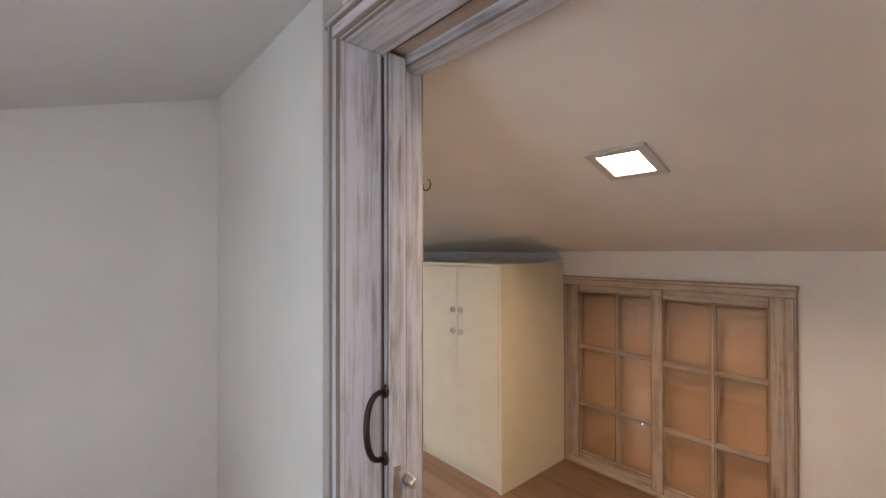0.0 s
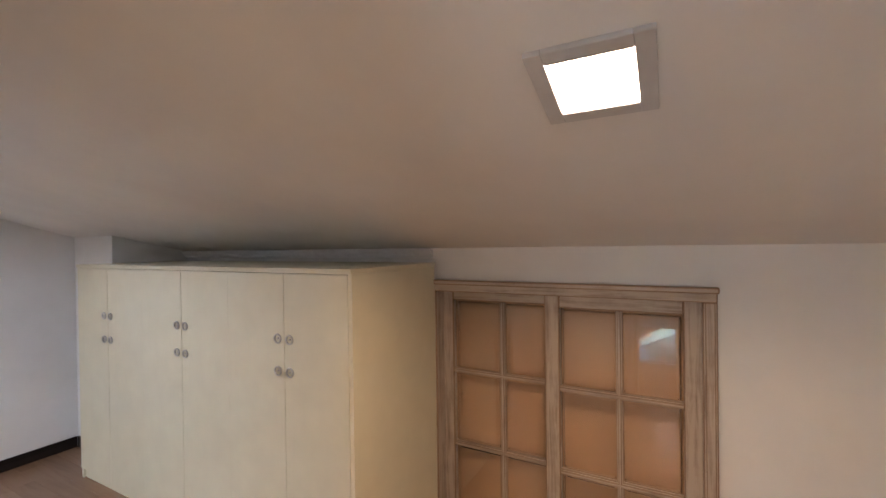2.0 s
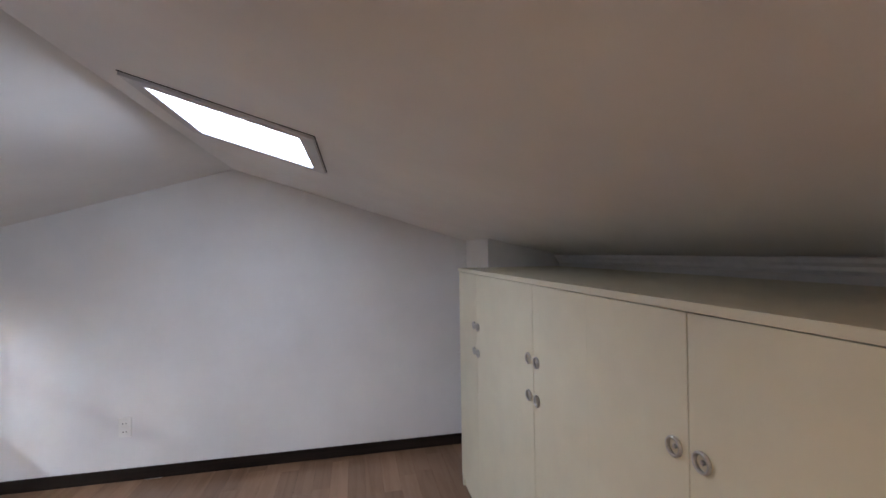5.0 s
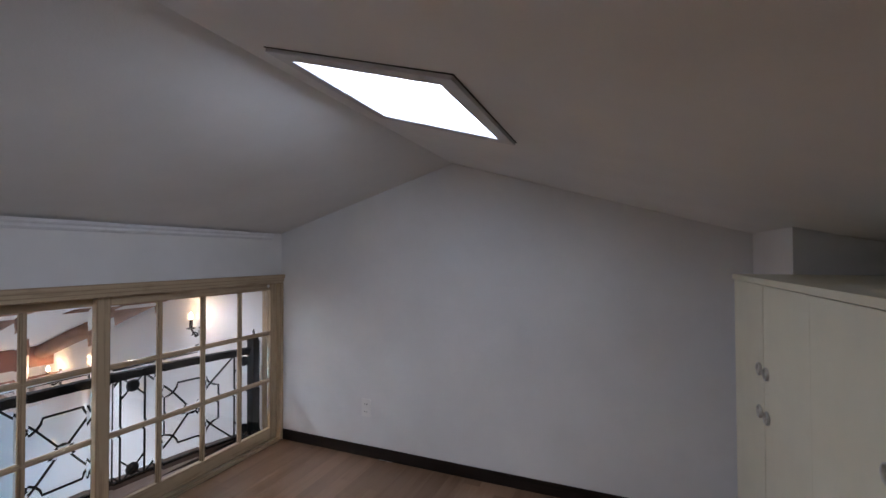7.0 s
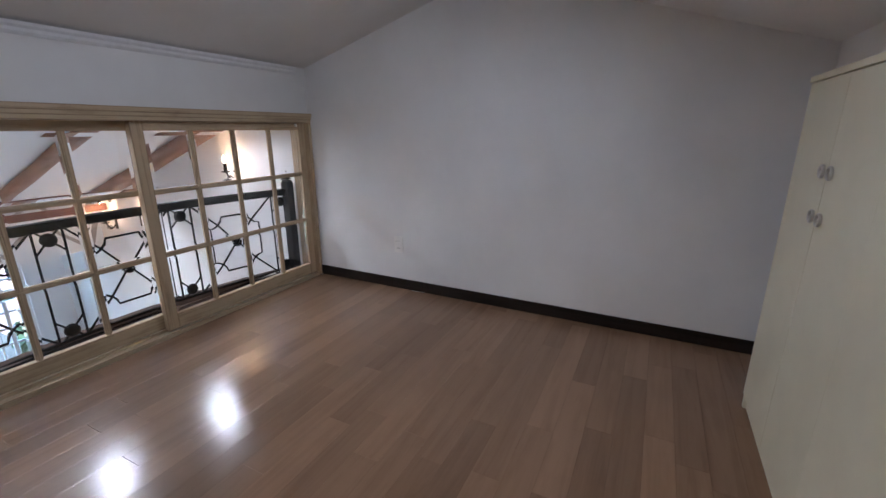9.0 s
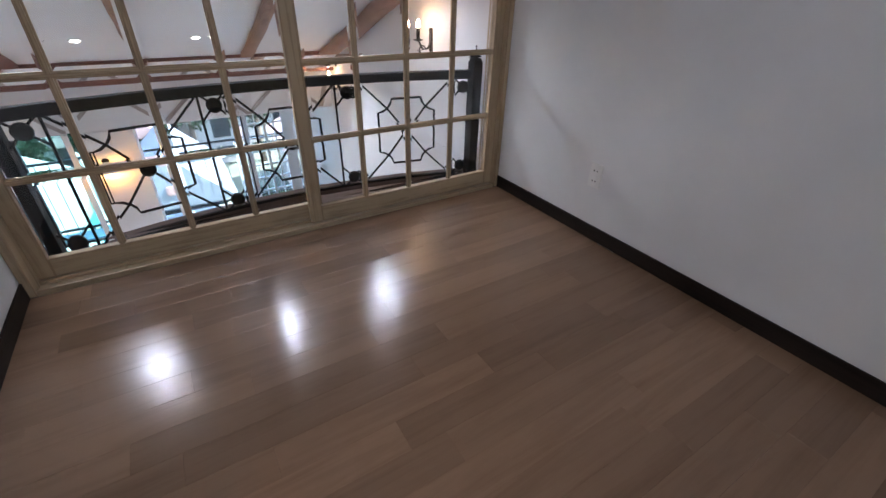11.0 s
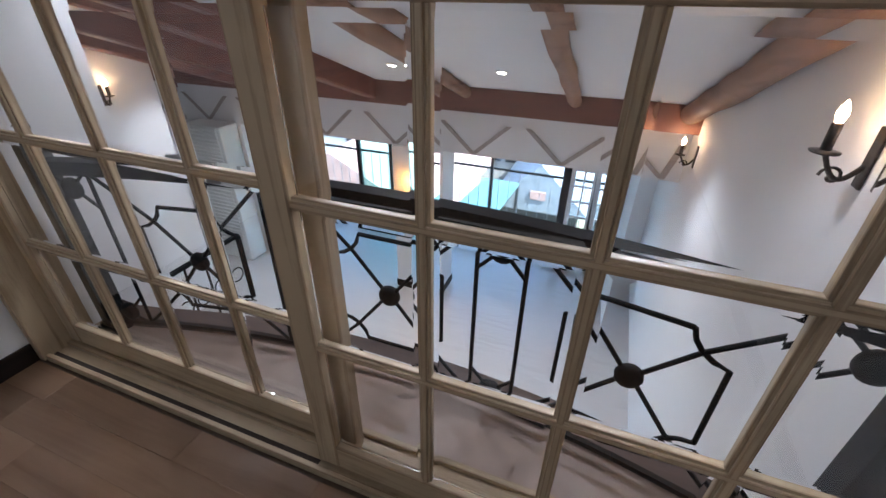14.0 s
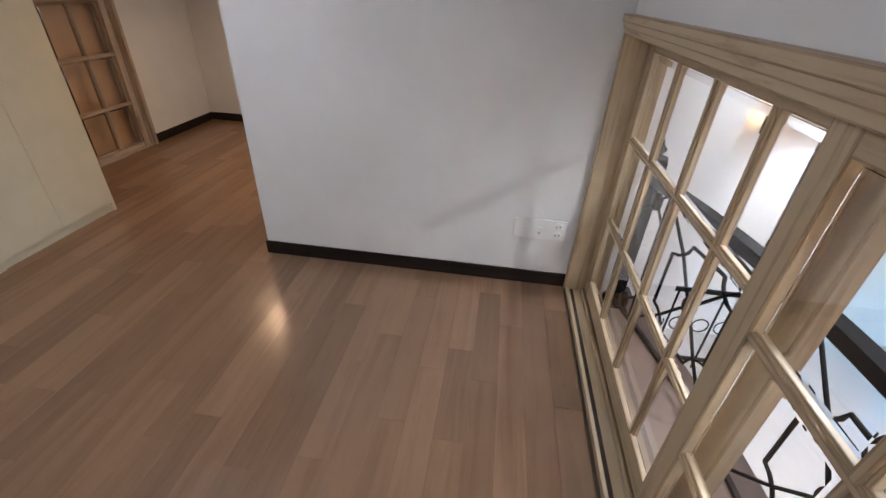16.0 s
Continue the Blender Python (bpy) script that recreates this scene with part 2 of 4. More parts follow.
FLAME = glow("candle_bulb", (1.0, 0.60, 0.30), FLAME_E)
SPOT = glow("downlight_lens", (1.0, 0.95, 0.88), SPOT_E)
AMBER = glow("amber_shade", (1.0, 0.44, 0.08), 15.0)
ALU = plain("dark_aluminium", (0.03, 0.035, 0.04), 0.4, 0.5)
LATTICE = plain("white_lattice_paint", (0.75, 0.76, 0.77), 0.5, vary=0.04)
TEAL = plain("teal_sheet", (0.055, 0.125, 0.12), 0.5, vary=0.15, scale=2)
TERRACOTTA = plain("terracotta_tiles", (0.30, 0.19, 0.165), 0.8, vary=0.25, scale=3)
SLATE = plain("grey_slate", (0.15, 0.17, 0.19), 0.7, vary=0.2, scale=4)
RENDERED = plain("house_render", (0.36, 0.33, 0.30), 0.8, vary=0.08, scale=1)
GRASS = plain("ground_green", (0.13, 0.14, 0.10), 0.9, vary=0.4, scale=0.6)
LEAF = plain("foliage", (0.04, 0.075, 0.028), 0.7, vary=0.4, scale=4)
BARK = plain("bark", (0.14, 0.10, 0.07), 0.9, vary=0.3)
CONCRETE = plain("terrace_concrete", (0.38, 0.37, 0.36), 0.8, vary=0.1, scale=4)

# ---- rooms: plan numbers ----
XW, XE = -1.93, 1.505           # window wall face, low wall face on the cabinet side
YG, YP = 2.867, 0.494           # gable wall face, partition face
XD0, XD1 = -0.53, -0.31        # door wall, corridor face and room face
YB = -1.80                      # back wall of the lobby
YL = 0.45                       # corridor's end wall
DY0, DY1, DZ = -1.346, -0.579, 1.778  # doorway
FLOOR2 = -1.92                  # living room floor
XF = -6.36                      # living room windows


def gable_pts(x0, x1, z0=0.0, lift=0.03):
    xs = sorted({x0, x1, *[x for x in (RIDGE_X, -2.09, 1.04) if x0 < x < x1]})
    return [(x0, z0), *[(x, roof(x) + lift) for x in xs], (x1, z0)]


def wall_xz(name, x0, x1, y0, y1, z0, material, label):
    bm = bmesh.new()
    prism(bm, gable_pts(x0, x1, z0), y0, y1)
    return tagged(part(name, bm, material), label, "wall", kind="structure")


wall_xz("wall_gable", -2.09, 1.75, YG, YG + 0.15, -0.2, WALL, "white papered gable wall under the pitched ceiling")
wall_xz("wall_partition", XW, XD1, YL, YP, 0.0, WALL, "white papered partition wall beside the glazed sash")
wall_xz("wall_lobby_back", -2.09, 1.75, YB - 0.12, YB, -0.2, WALL, "white papered back wall of the lobby")
block("wall_low_side", XE, XE + 0.15, 0.243, YG, 0, roof(XE) + 0.02, WALL, "low white knee wall behind the cabinets")
block("wall_low_window_head", XE, XE + 0.15, -0.966, 0.243, 1.204, roof(XE) + 0.02, WALL, "white strip of knee wall above the small glazed sash")
block("wall_low_lobby", XE, XE + 0.15, YB, -0.966, 0, roof(XE) + 0.02, WALL, "low white knee wall of the lobby")
block("wall_corner_boxing", 1.036, XE, 2.353, YG, 0, roof(1.036) + 0.02, WALL, "white boxed-in corner column beside the cabinets")
block("wall_window_head", XW - 0.16, XW, YP, YG, 1.231, roof(XW) + 0.02, WALL, "white wall strip above the glazed sliding sash")
block("wall_corridor_side", XW - 0.16, XW, -0.25, YP, 0, roof(XW) + 0.02, WALL, "white wall at the low end of the corridor")
block("wall_corridor_back", XW - 0.16, XW, YB, -1.45, 0, roof(XW) + 0.02, WALL, "white wall beside the corridor's opening")
block("wall_corridor_head", XW - 0.16, XW, -1.45, -0.25, 1.30, roof(XW) + 0.02, WALL, "white wall strip above the corridor's opening")

# door wall with its opening
block("wall_door_north", XD0, XD1, -0.453, YL, 0, roof(XD0) + 0.02, WALL, "white papered wall beside the sliding door")
block("wall_door_south", XD0, XD1, YB, DY0 - 0.035, 0, roof(XD0) + 0.02, WALL, "white papered wall on the latch side of the doorway")
block("wall_door_head", XD0, XD1, DY0 - 0.035, DY1 + 0.035, DZ + 0.035, roof(XD0) + 0.02, WALL, "white wall strip above the doorway")

# ceilings
bm = bmesh.new()
bend = [0.84 + 0.04 * k for k in range(11)]
prism(bm, [(RIDGE_X, RIDGE_Z), *[(x, roof(x)) for x in bend], (1.75, roof(1.75)), (1.75, roof(1.75) + 0.1), (1.04, roof(1.04) + 0.1), (RIDGE_X, RIDGE_Z + 0.1)], YB - 0.12, YG + 0.15)
prism(bm, [(-2.09, roof(-2.089)), (RIDGE_X, RIDGE_Z), (RIDGE_X, RIDGE_Z + 0.1), (-2.09, roof(-2.089) + 0.1)], YB - 0.12, YG + 0.15)
tagged(part("ceiling", bm, CEIL), "white papered pitched ceiling of the attic room", "ceiling", kind="structure")

# crown mouldings
def crown(name, x, face, y0, y1, z):
    bm = bmesh.new()
    s = face
    pts = [(x, z), (x + s * 0.035, z), (x + s * 0.030, z - 0.012), (x + s * 0.018, z - 0.022), (x + s * 0.016, z - 0.034), (x + s * 0.006, z - 0.044), (x, z - 0.046)]
    prism(bm, pts, y0, y1)
    tagged(part(name, bm, LATTICE), "white stepped crown moulding under the slope", "moulding", kind="structure")


crown("trim_crown_window_side", XW, 1, YP, YG - 0.10, roof(XW) - 0.004)
crown("trim_crown_low_side", XE, -1, 0.245, 2.352, roof(XE) - 0.004)


# baseboards
def baseboard(name, x0, x1, y0, y1):
    bm = bmesh.new()
    box(bm, x0, x1, y0, y1, 0, 0.075, 0.002)
    tagged(part(name, bm, BASE), "dark brown low baseboard", "baseboard", kind="structure")


T = 0.009
baseboard("baseboard_gable", -1.905, 1.027, YG - T, YG)
baseboard("baseboard_partition", -1.905, XD1 + T, YP, YP + T)
baseboard("baseboard_door_wall", XD1, XD1 + T, -0.453, YP - 0.001)
baseboard("baseboard_lobby_low", XE - T, XE, YB, -0.97)
baseboard("baseboard_lobby_back", XD1, XE - T, YB, YB + T)
baseboard("baseboard_boxing", 1.036 - T, 1.036, 2.36, YG - T)
baseboard("baseboard_corridor", XW, XD0, YL - T, YL)


# ---- glazed sliding sashes ----
def pane_mesh(w, h, glass):
    """A pane in the y-z plane with a wide bevelled rim on its inner face."""
    bm = bmesh.new()
    rim, t0, t1 = (0.018, 0.0008, 0.0062) if glass is BOARD_GLASS else (0.018, 0.0024, 0.0035)
    y, z = w / 2, h / 2
    o = [(-y, -z), (y, -z), (y, z), (-y, z)]
    i = [(-y + rim, -z + rim), (y - rim, -z + rim), (y - rim, z - rim), (-y + rim, z - rim)]
    for s in (1, -1):
        a = [bm.verts.new((s * t0, *p)) for p in o]
        b = [bm.verts.new((s * t1, *p)) for p in i]
        bm.faces.new(b)
        for k in range(4):
            bm.faces.new((a[k], a[(k + 1) % 4], b[(k + 1) % 4], b[k]))
        if s == 1:
            first = a
    for k in range(4):
        bm.faces.new((first[k], first[(k + 1) % 4], a[(k + 1) % 4], a[k]))
    bmesh.ops.recalc_face_normals(bm, faces=bm.faces)
    return mesh_of("pane", bm, glass)


def bar(bm, x, half, y0, y1, z0, z1):
    """A glazing bar or rail: a flat core with a moulded, chamfered profile on both faces."""
    box(bm, x - half, x + half, y0, y1, z0, z1, 0.005)


def sash(parent, x, y0, y1, z0, z1, cols, rows, woods, stile, top, bottom, muntin=0.028, half=0.018, ys=None, zs=None, glass=None):
    """One sash in the y-z plane: stiles, rails, glazing bars and panes."""
    for a, b in ((y0, y0 + stile), (y1 - stile, y1)):
        bm = bmesh.new()
        bar(bm, x, half, a, b, z0, z1)
        part("stile", bm, woods["z"], parent)
    for a, b in ((z0, z0 + bottom), (z1 - top, z1)):
        bm = bmesh.new()
        bar(bm, x, half - 0.001, y0 + stile - 0.002, y1 - stile + 0.002, a, b)
        part("rail", bm, woods["y"], parent)
    gy0, gy1, gz0, gz1 = y0 + stile, y1 - stile, z0 + bottom, z1 - top
    ys = ys or [gy0 + (gy1 - gy0) * k / cols for k in range(1, cols)]
    zs = zs or [gz0 + (gz1 - gz0) * k / rows for k in range(1, rows)]
    for v in zs:
        bm = bmesh.new()
        box(bm, x - half * 0.55, x + half * 0.55, gy0 - 0.002, gy1 + 0.002, v - muntin / 2, v + muntin / 2, 0.003)
        box(bm, x - half * 0.9, x + half * 0.9, gy0 - 0.002, gy1 + 0.002, v - muntin / 4, v + muntin / 4, 0.003)
        part("glazing_bar", bm, woods["y"], parent)
    for v in ys:
        bm = bmesh.new()
        box(bm, x - half * 0.53, x + half * 0.53, v - muntin / 2, v + muntin / 2, gz0 - 0.002, gz1 + 0.002, 0.003)
        box(bm, x - half * 0.88, x + half * 0.88, v - muntin / 4, v + muntin / 4, gz0 - 0.002, gz1 + 0.002, 0.003)
        part("glazing_bar", bm, woods["z"], parent)
    glass = glass or GLASS
    cy, cz = [gy0, *ys, gy1], [gz0, *zs, gz1]
    made = {}
    for k in range(len(cy) - 1):
        for j in range(len(cz) - 1):
            w, h = cy[k + 1] - cy[k] - muntin * 0.55, cz[j + 1] - cz[j] - muntin * 0.55
            key = (round(w, 3), round(h, 3))
            if key not in made:
                made[key] = pane_mesh(w, h, glass)
            p = new("pane", made[key])
            p.parent = parent
            p.matrix_parent_inverse = parent.matrix_world.inverted()
            p.matrix_basis = Matrix.Translation((x, (cy[k] + cy[k + 1]) / 2, (cz[j] + cz[j + 1]) / 2))
            p.visible_shadow = False


def bevel_rims(parent, x, ys, zs, muntin):
    """Brown rings added behind the panes, one each, imitating the bevels' dark edges."""
    for y0, y1 in zip(ys, ys[1:]):
        for z0, z1 in zip(zs, zs[1:]):
            a, b, c, d = y0 + muntin / 2, y1 - muntin / 2, z0 + muntin / 2, z1 - muntin / 2
            w = 0.004
            bm = bmesh.new()
            for q in ((a, a + w, c, d), (b - w, b, c, d), (a + w, b - w, c, c + w), (a + w, b - w, d - w, d)):
                box(bm, x + 0.008, x + 0.024, *q)
            part("glazing_bead", bm, BEVEL_RIM, parent)


def sash_group(parent, name, place):
    ob = new(name)
    ob.empty_display_size = 0.05
    ob.parent = parent
    ob.matrix_parent_inverse = parent.matrix_world.inverted()
    ob.matrix_basis = Matrix.Translation(place)
    bpy.context.view_layer.update()
    return ob


# large sash window over the living room
win = thing("window_1", (-2.0, 1.68, 0), "cream distressed wooden sliding sash window with bevelled panes, closed", "window", kind="structure")
bm = bmesh.new()
box(bm, -2.09, -1.905, YP + 0.001, YG - 0.001, 1.165, 1.215, 0.004)
box(bm, -1.935, -1.890, YP + 0.001, YG - 0.001, 1.205, 1.231, 0.004)
box(bm, -1.925, -1.898, YP + 0.001, YG - 0.001, 1.185, 1.208, 0.004)
part("frame_head", bm, CREAM["y"], win)
for a, b in ((YP + 0.001, YP + 0.032), (YG - 0.032, YG - 0.001)):
    bm = bmesh.new()
    box(bm, -2.09, -1.905, a, b, 0, 1.166, 0.004)
    part("frame_side", bm, CREAM["z"], win)
bm = bmesh.new()
box(bm, -2.09, -1.914, YP + 0.03, YG - 0.03, -0.02, 0.006, 0.002)
for xx in (-1.922, -1.992, -2.072):
    box(bm, xx - 0.008, xx + 0.008, YP + 0.03, YG - 0.03, 0.0, 0.020, 0.003)
part("sill_track", bm, CREAM["y"], win)
# dark strip laid in to paint the shade of the empty groove
bm = bmesh.new()
box(bm, -1.948, -1.931, YP + 0.034, 1.652, 0.0065, 0.009)
part("track_groove", bm, SLOT_SHADE, win, "dark strip for the shade in the empty groove of the sliding track")
ra = sash_group(win, "sash", (-1.962, 2.25, 0))
sash(ra, -1.962, 1.655, 2.838, 0.02, 1.172, 4, 3, CREAM, 0.062, 0.055, 0.085, ys=[1.972, 2.241, 2.516], zs=[0.455, 0.802], half=0.019)
la = sash_group(win, "sash", (-2.022, 1.13, 0))
sash(la, -2.022, 0.522, 1.742, 0.02, 1.172, 4, 3, CREAM, 0.060, 0.055, 0.085, ys=[0.842, 1.122, 1.404], zs=[0.438, 0.799], half=0.019)
bm = bmesh.new()
lathe(bm, [(0.011, 0), (0.012, 0.004), (0.006, 0.010)], (-1.943, 2.75, 1.15), "x", 16)
part("sash_button", bm, PLASTIC, win, "small round white plastic button")

# small sash window beside the cabinets
ow = thing("window_2", (1.54, -0.36, 0), "brown washed wooden sash window backed with tan board, closed", "window", kind="structure")
bm = bmesh.new()
box(bm, 1.478, 1.70, -0.966, 0.243, 1.148, 1.186, 0.004)
box(bm, 1.468, 1.506, -0.972, 0.249, 1.182, 1.205, 0.005)
part("frame_head", bm, BROWNWASH["y"], ow)
for a, b in ((-0.966, -0.918), (0.215, 0.243)):
    bm = bmesh.new()
    box(bm, 1.478, 1.70, a, b, 0, 1.149, 0.004)
    box(bm, 1.470, 1.482, a + 0.008, b - 0.008, 0, 1.149, 0.003)
    part("frame_side", bm, BROWNWASH["z"], ow)
bm = bmesh.new()
box(bm, 1.490, 1.70, -0.92, 0.22, -0.004, 0.008, 0.002)
part("sill_track", bm, BROWNWASH["y"], ow)
s1 = sash_group(ow, "sash", (1.535, -0.62, 0))
sash(s1, 1.535, -0.922, -0.315, 0.006, 1.152, 2, 3, BROWNWASH, 0.066, 0.060, 0.045, ys=[-0.624], zs=[0.366, 0.735], glass=BOARD_GLASS)
s2 = sash_group(ow, "sash", (1.577, -0.08, 0))
sash(s2, 1.577, -0.385, 0.220, 0.006, 1.152, 2, 3, BROWNWASH, 0.060, 0.055, 0.045, ys=[-0.098], zs=[0.366, 0.739], glass=BOARD_GLASS)
bevel_rims(s1, 1.535, [-0.856, -0.624, -0.381], [0.051, 0.366, 0.735, 1.092], 0.028)
bevel_rims(s2, 1.577, [-0.325, -0.098, 0.160], [0.051, 0.366, 0.739, 1.097], 0.028)
bm = bmesh.new()
box(bm, 1.655, 1.690, -0.96, 0.24, 0.0, 1.18)
part("backing_board", bm, BOARD, ow, "plain tan board behind the panes")

# ---- sliding door and its casing ----
door = thing("door_1", (-0.49, -1.0, 0), "whitewashed wooden sliding pocket door, standing open", "door", kind="structure")
bm = bmesh.new()
box(bm, -0.4485, -0.398, -0.588, 0.21, 0.01, DZ + 0.01, 0.003)
leaf = part("door_leaf", bm, WASH["z"], door)
bm = bmesh.new()
pts = [(-0.4485 - 0.047 * abs(math.sin(u)) ** 0.55, -0.580, 0.996 + 0.071 * math.cos(u)) for u in [math.pi * k / 16 for k in range(17)]]
tube(bm, pts, [0.0058 + 0.0014 * math.sin(math.pi * k / 16) for k in range(17)], 12)
for z in (1.067, 0.925):
    lathe(bm, [(0.013, -0.456), (0.015, -0.454), (0.014, -0.4485)], (0, -0.580, z), "x", 14)
part("pull_handle", bm, BRONZE, leaf, "dark bronze bow handle")
bm = bmesh.new()
box(bm, -0.435, -0.417, -0.5905, -0.5875, 0.77, 0.905, 0.001)
plate = part("lock_plate", bm, STEEL, leaf, "steel lock plate on the door edge")
bm = bmesh.new()
lathe(bm, [(0.012, 0), (0.012, -0.012), (0.009, -0.020), (0.008, -0.030)], (-0.400, -0.588, 0.868), "y", 18)
part("lock_cylinder", bm, STEEL, leaf, "round steel lock cylinder")

casing = thing("door_casing", (-0.5, -1.0, 0), "whitewashed distressed wooden door casing around the doorway", "door frame", kind="structure")
for side in (1, -1):
    y = DY1 if side == 1 else DY0
    bm = bmesh.new()
    box(bm, -0.550, -0.453, min(y, y + side * 0.035), max(y, y + side * 0.035), 0, DZ + 0.02, 0.007)
    box(bm, -0.560, -0.538, min(y, y + side * 0.030), max(y, y + side * 0.030), 0, DZ + 0.05, 0.006)
    box(bm, -0.568, -0.542, min(y + side * 0.016, y + side * 0.030), max(y + side * 0.016, y + side * 0.030), 0, DZ + 0.05, 0.005)
    part("jamb_outer", bm, WASH["z"], casing)
    bm = bmesh.new()
    a, c = (y + 0.018, -0.454) if side == 1 else (y - 0.035, y)
    box(bm, -0.393, -0.328, a, c, 0, DZ + 0.02, 0.007)
    part("jamb_inner", bm, WASH["z"], casing)
# dark strips stand in for the shade in the gaps beside the leaf
for a, c in ((-0.4525, -0.4490), (-0.3975, -0.3935)):
    bm = bmesh.new()
    box(bm, a, c, DY1 + 0.004, DY1 + 0.016, 0.012, DZ)
    part("seal_strip", bm, SLOT_SHADE, casing, "dark strip for the shade in the slot beside the door leaf")
bm = bmesh.new()
box(bm, -0.552, -0.453, DY0, DY1, DZ, DZ + 0.036, 0.004)
box(bm, -0.562, -0.538, DY0 - 0.04, DY1 + 0.04, DZ + 0.004, DZ + 0.052, 0.006)
box(bm, -0.568, -0.542, DY0 - 0.04, DY1 + 0.04, DZ + 0.030, DZ + 0.050, 0.005)
part("head_outer", bm, WASH["y"], casing)
bm = bmesh.new()
box(bm, -0.393, -0.336, DY0, DY1 + 0.02, DZ - 0.005, DZ + 0.036, 0.004)
part("head_inner", bm, WASH["y"], casing)
# dark board stands in for the shade up inside the top track
bm = bmesh.new()
box(bm, -0.4525, -0.436, DY0, DY1 + 0.03, DZ + 0.014, DZ + 0.034)
part("track_slot", bm, SLOT_SHADE, casing, "dark board for the shade in the slot of the sliding door's top track")
bm = bmesh.new()
box(bm, -0.4355, -0.3935, DY0, DY1 + 0.03, DZ + 0.020, DZ + 0.034)
part("track_cover", bm, BROWNWASH["y"], casing, "brown washed cover strip of the top track")

hook = thing("hook", (-0.329, -0.548, 1.54), "open dark metal ring hook screwed to the inner jamb", "hook")
bm = bmesh.new()
pts = [(-0.329, -0.548, 1.522), (-0.323, -0.548, 1.522)]
pts += [(-0.312 + 0.011 * math.cos(a), -0.552 - 0.004 * math.sin(a), 1.522 + 0.013 * math.sin(a)) for a in [math.pi + 0.30 * k for k in range(17)]]
tube(bm, pts, 0.0017, 8)
part("ring", bm, BRONZE, hook)

# ---- cabinets ----
CX, CY, CH = 0.850, (0.222, 0.932, 1.642, 2.346), 1.291


def knob(parent, y, z):
    bm = bmesh.new()
    r, n, k = 0.0175, 24, 8
    rings = []
    for i in range(n):
        a = 2 * math.pi * i / n
        rings.append([bm.verts.new((CX - 0.0045 + 0.0048 * math.sin(b), y + (r + 0.0034 * math.cos(b)) * math.cos(a), z + (r + 0.0034 * math.cos(b)) * math.sin(a))) for b in [2 * math.pi * j / k for j in range(k)]])
    for i in range(n):
        for j in range(k):
            f = bm.faces.new((rings[i][j], rings[(i + 1) % n][j], rings[(i + 1) % n][(j + 1) % k], rings[i][(j + 1) % k]))
            f.smooth = True
    bmesh.ops.recalc_face_normals(bm, faces=bm.faces)
    lathe(bm, [(0.0045, 0), (0.0045, -0.004), (0.003, -0.006)], (CX, y, z), "x", 12)
    return part("ring_knob", bm, STEEL, parent, "round steel ring knob")


for n in range(3):
    y0, y1 = CY[n] + 0.0008, CY[n + 1] - 0.0008
    cab = thing("cabinet", ((CX + 1.5) / 2, (y0 + y1) / 2, 0), "cream lacquered two-door cabinet with steel ring knobs, closed", "cabinet", "row of cream cabinets")
    bm = bmesh.new()
    box(bm, CX + 0.004, 1.478, y0, y0 + 0.018, 0, CH - 0.02, 0.001)
    box(bm, CX + 0.004, 1.478, y1 - 0.018, y1, 0, CH - 0.02, 0.001)
    box(bm, CX + 0.022, 1.478, y0 + 0.018, y1 - 0.018, 0.05, 0.07)
    box(bm, 1.464, 1.478, y0 + 0.018, y1 - 0.018, 0.07, CH - 0.02)
    part("body", bm, CABINET, cab)
    bm = bmesh.new()
    box(bm, CX + 0.016, CX + 0.030, y0 + 0.018, y1 - 0.018, 0, 0.055, 0.001)
    part("plinth", bm, CABINET, cab)
    mid = (y0 + y1) / 2
    for a, b, ky in ((y0 + (0.018 if n == 0 else -0.0006), mid - 0.0016, mid - 0.034), (mid + 0.0016, y1 + 0.0006, mid + 0.034)):
        bm = bmesh.new()
        box(bm, CX, CX + 0.018, a, b, 0.058, CH - 0.022, 0.0006)
        d = part("cabinet_door", bm, CABINET, cab)
        for kz in (1.002, 0.869):
            knob(d, ky, kz)

bm = bmesh.new()
box(bm, CX - 0.006, 1.480, CY[0] - 0.004, CY[3] + 0.002, CH - 0.019, CH, 0.0015)
tagged(part("countertop", bm, CABINET), "cream lacquered continuous top board across the cabinets", "countertop")


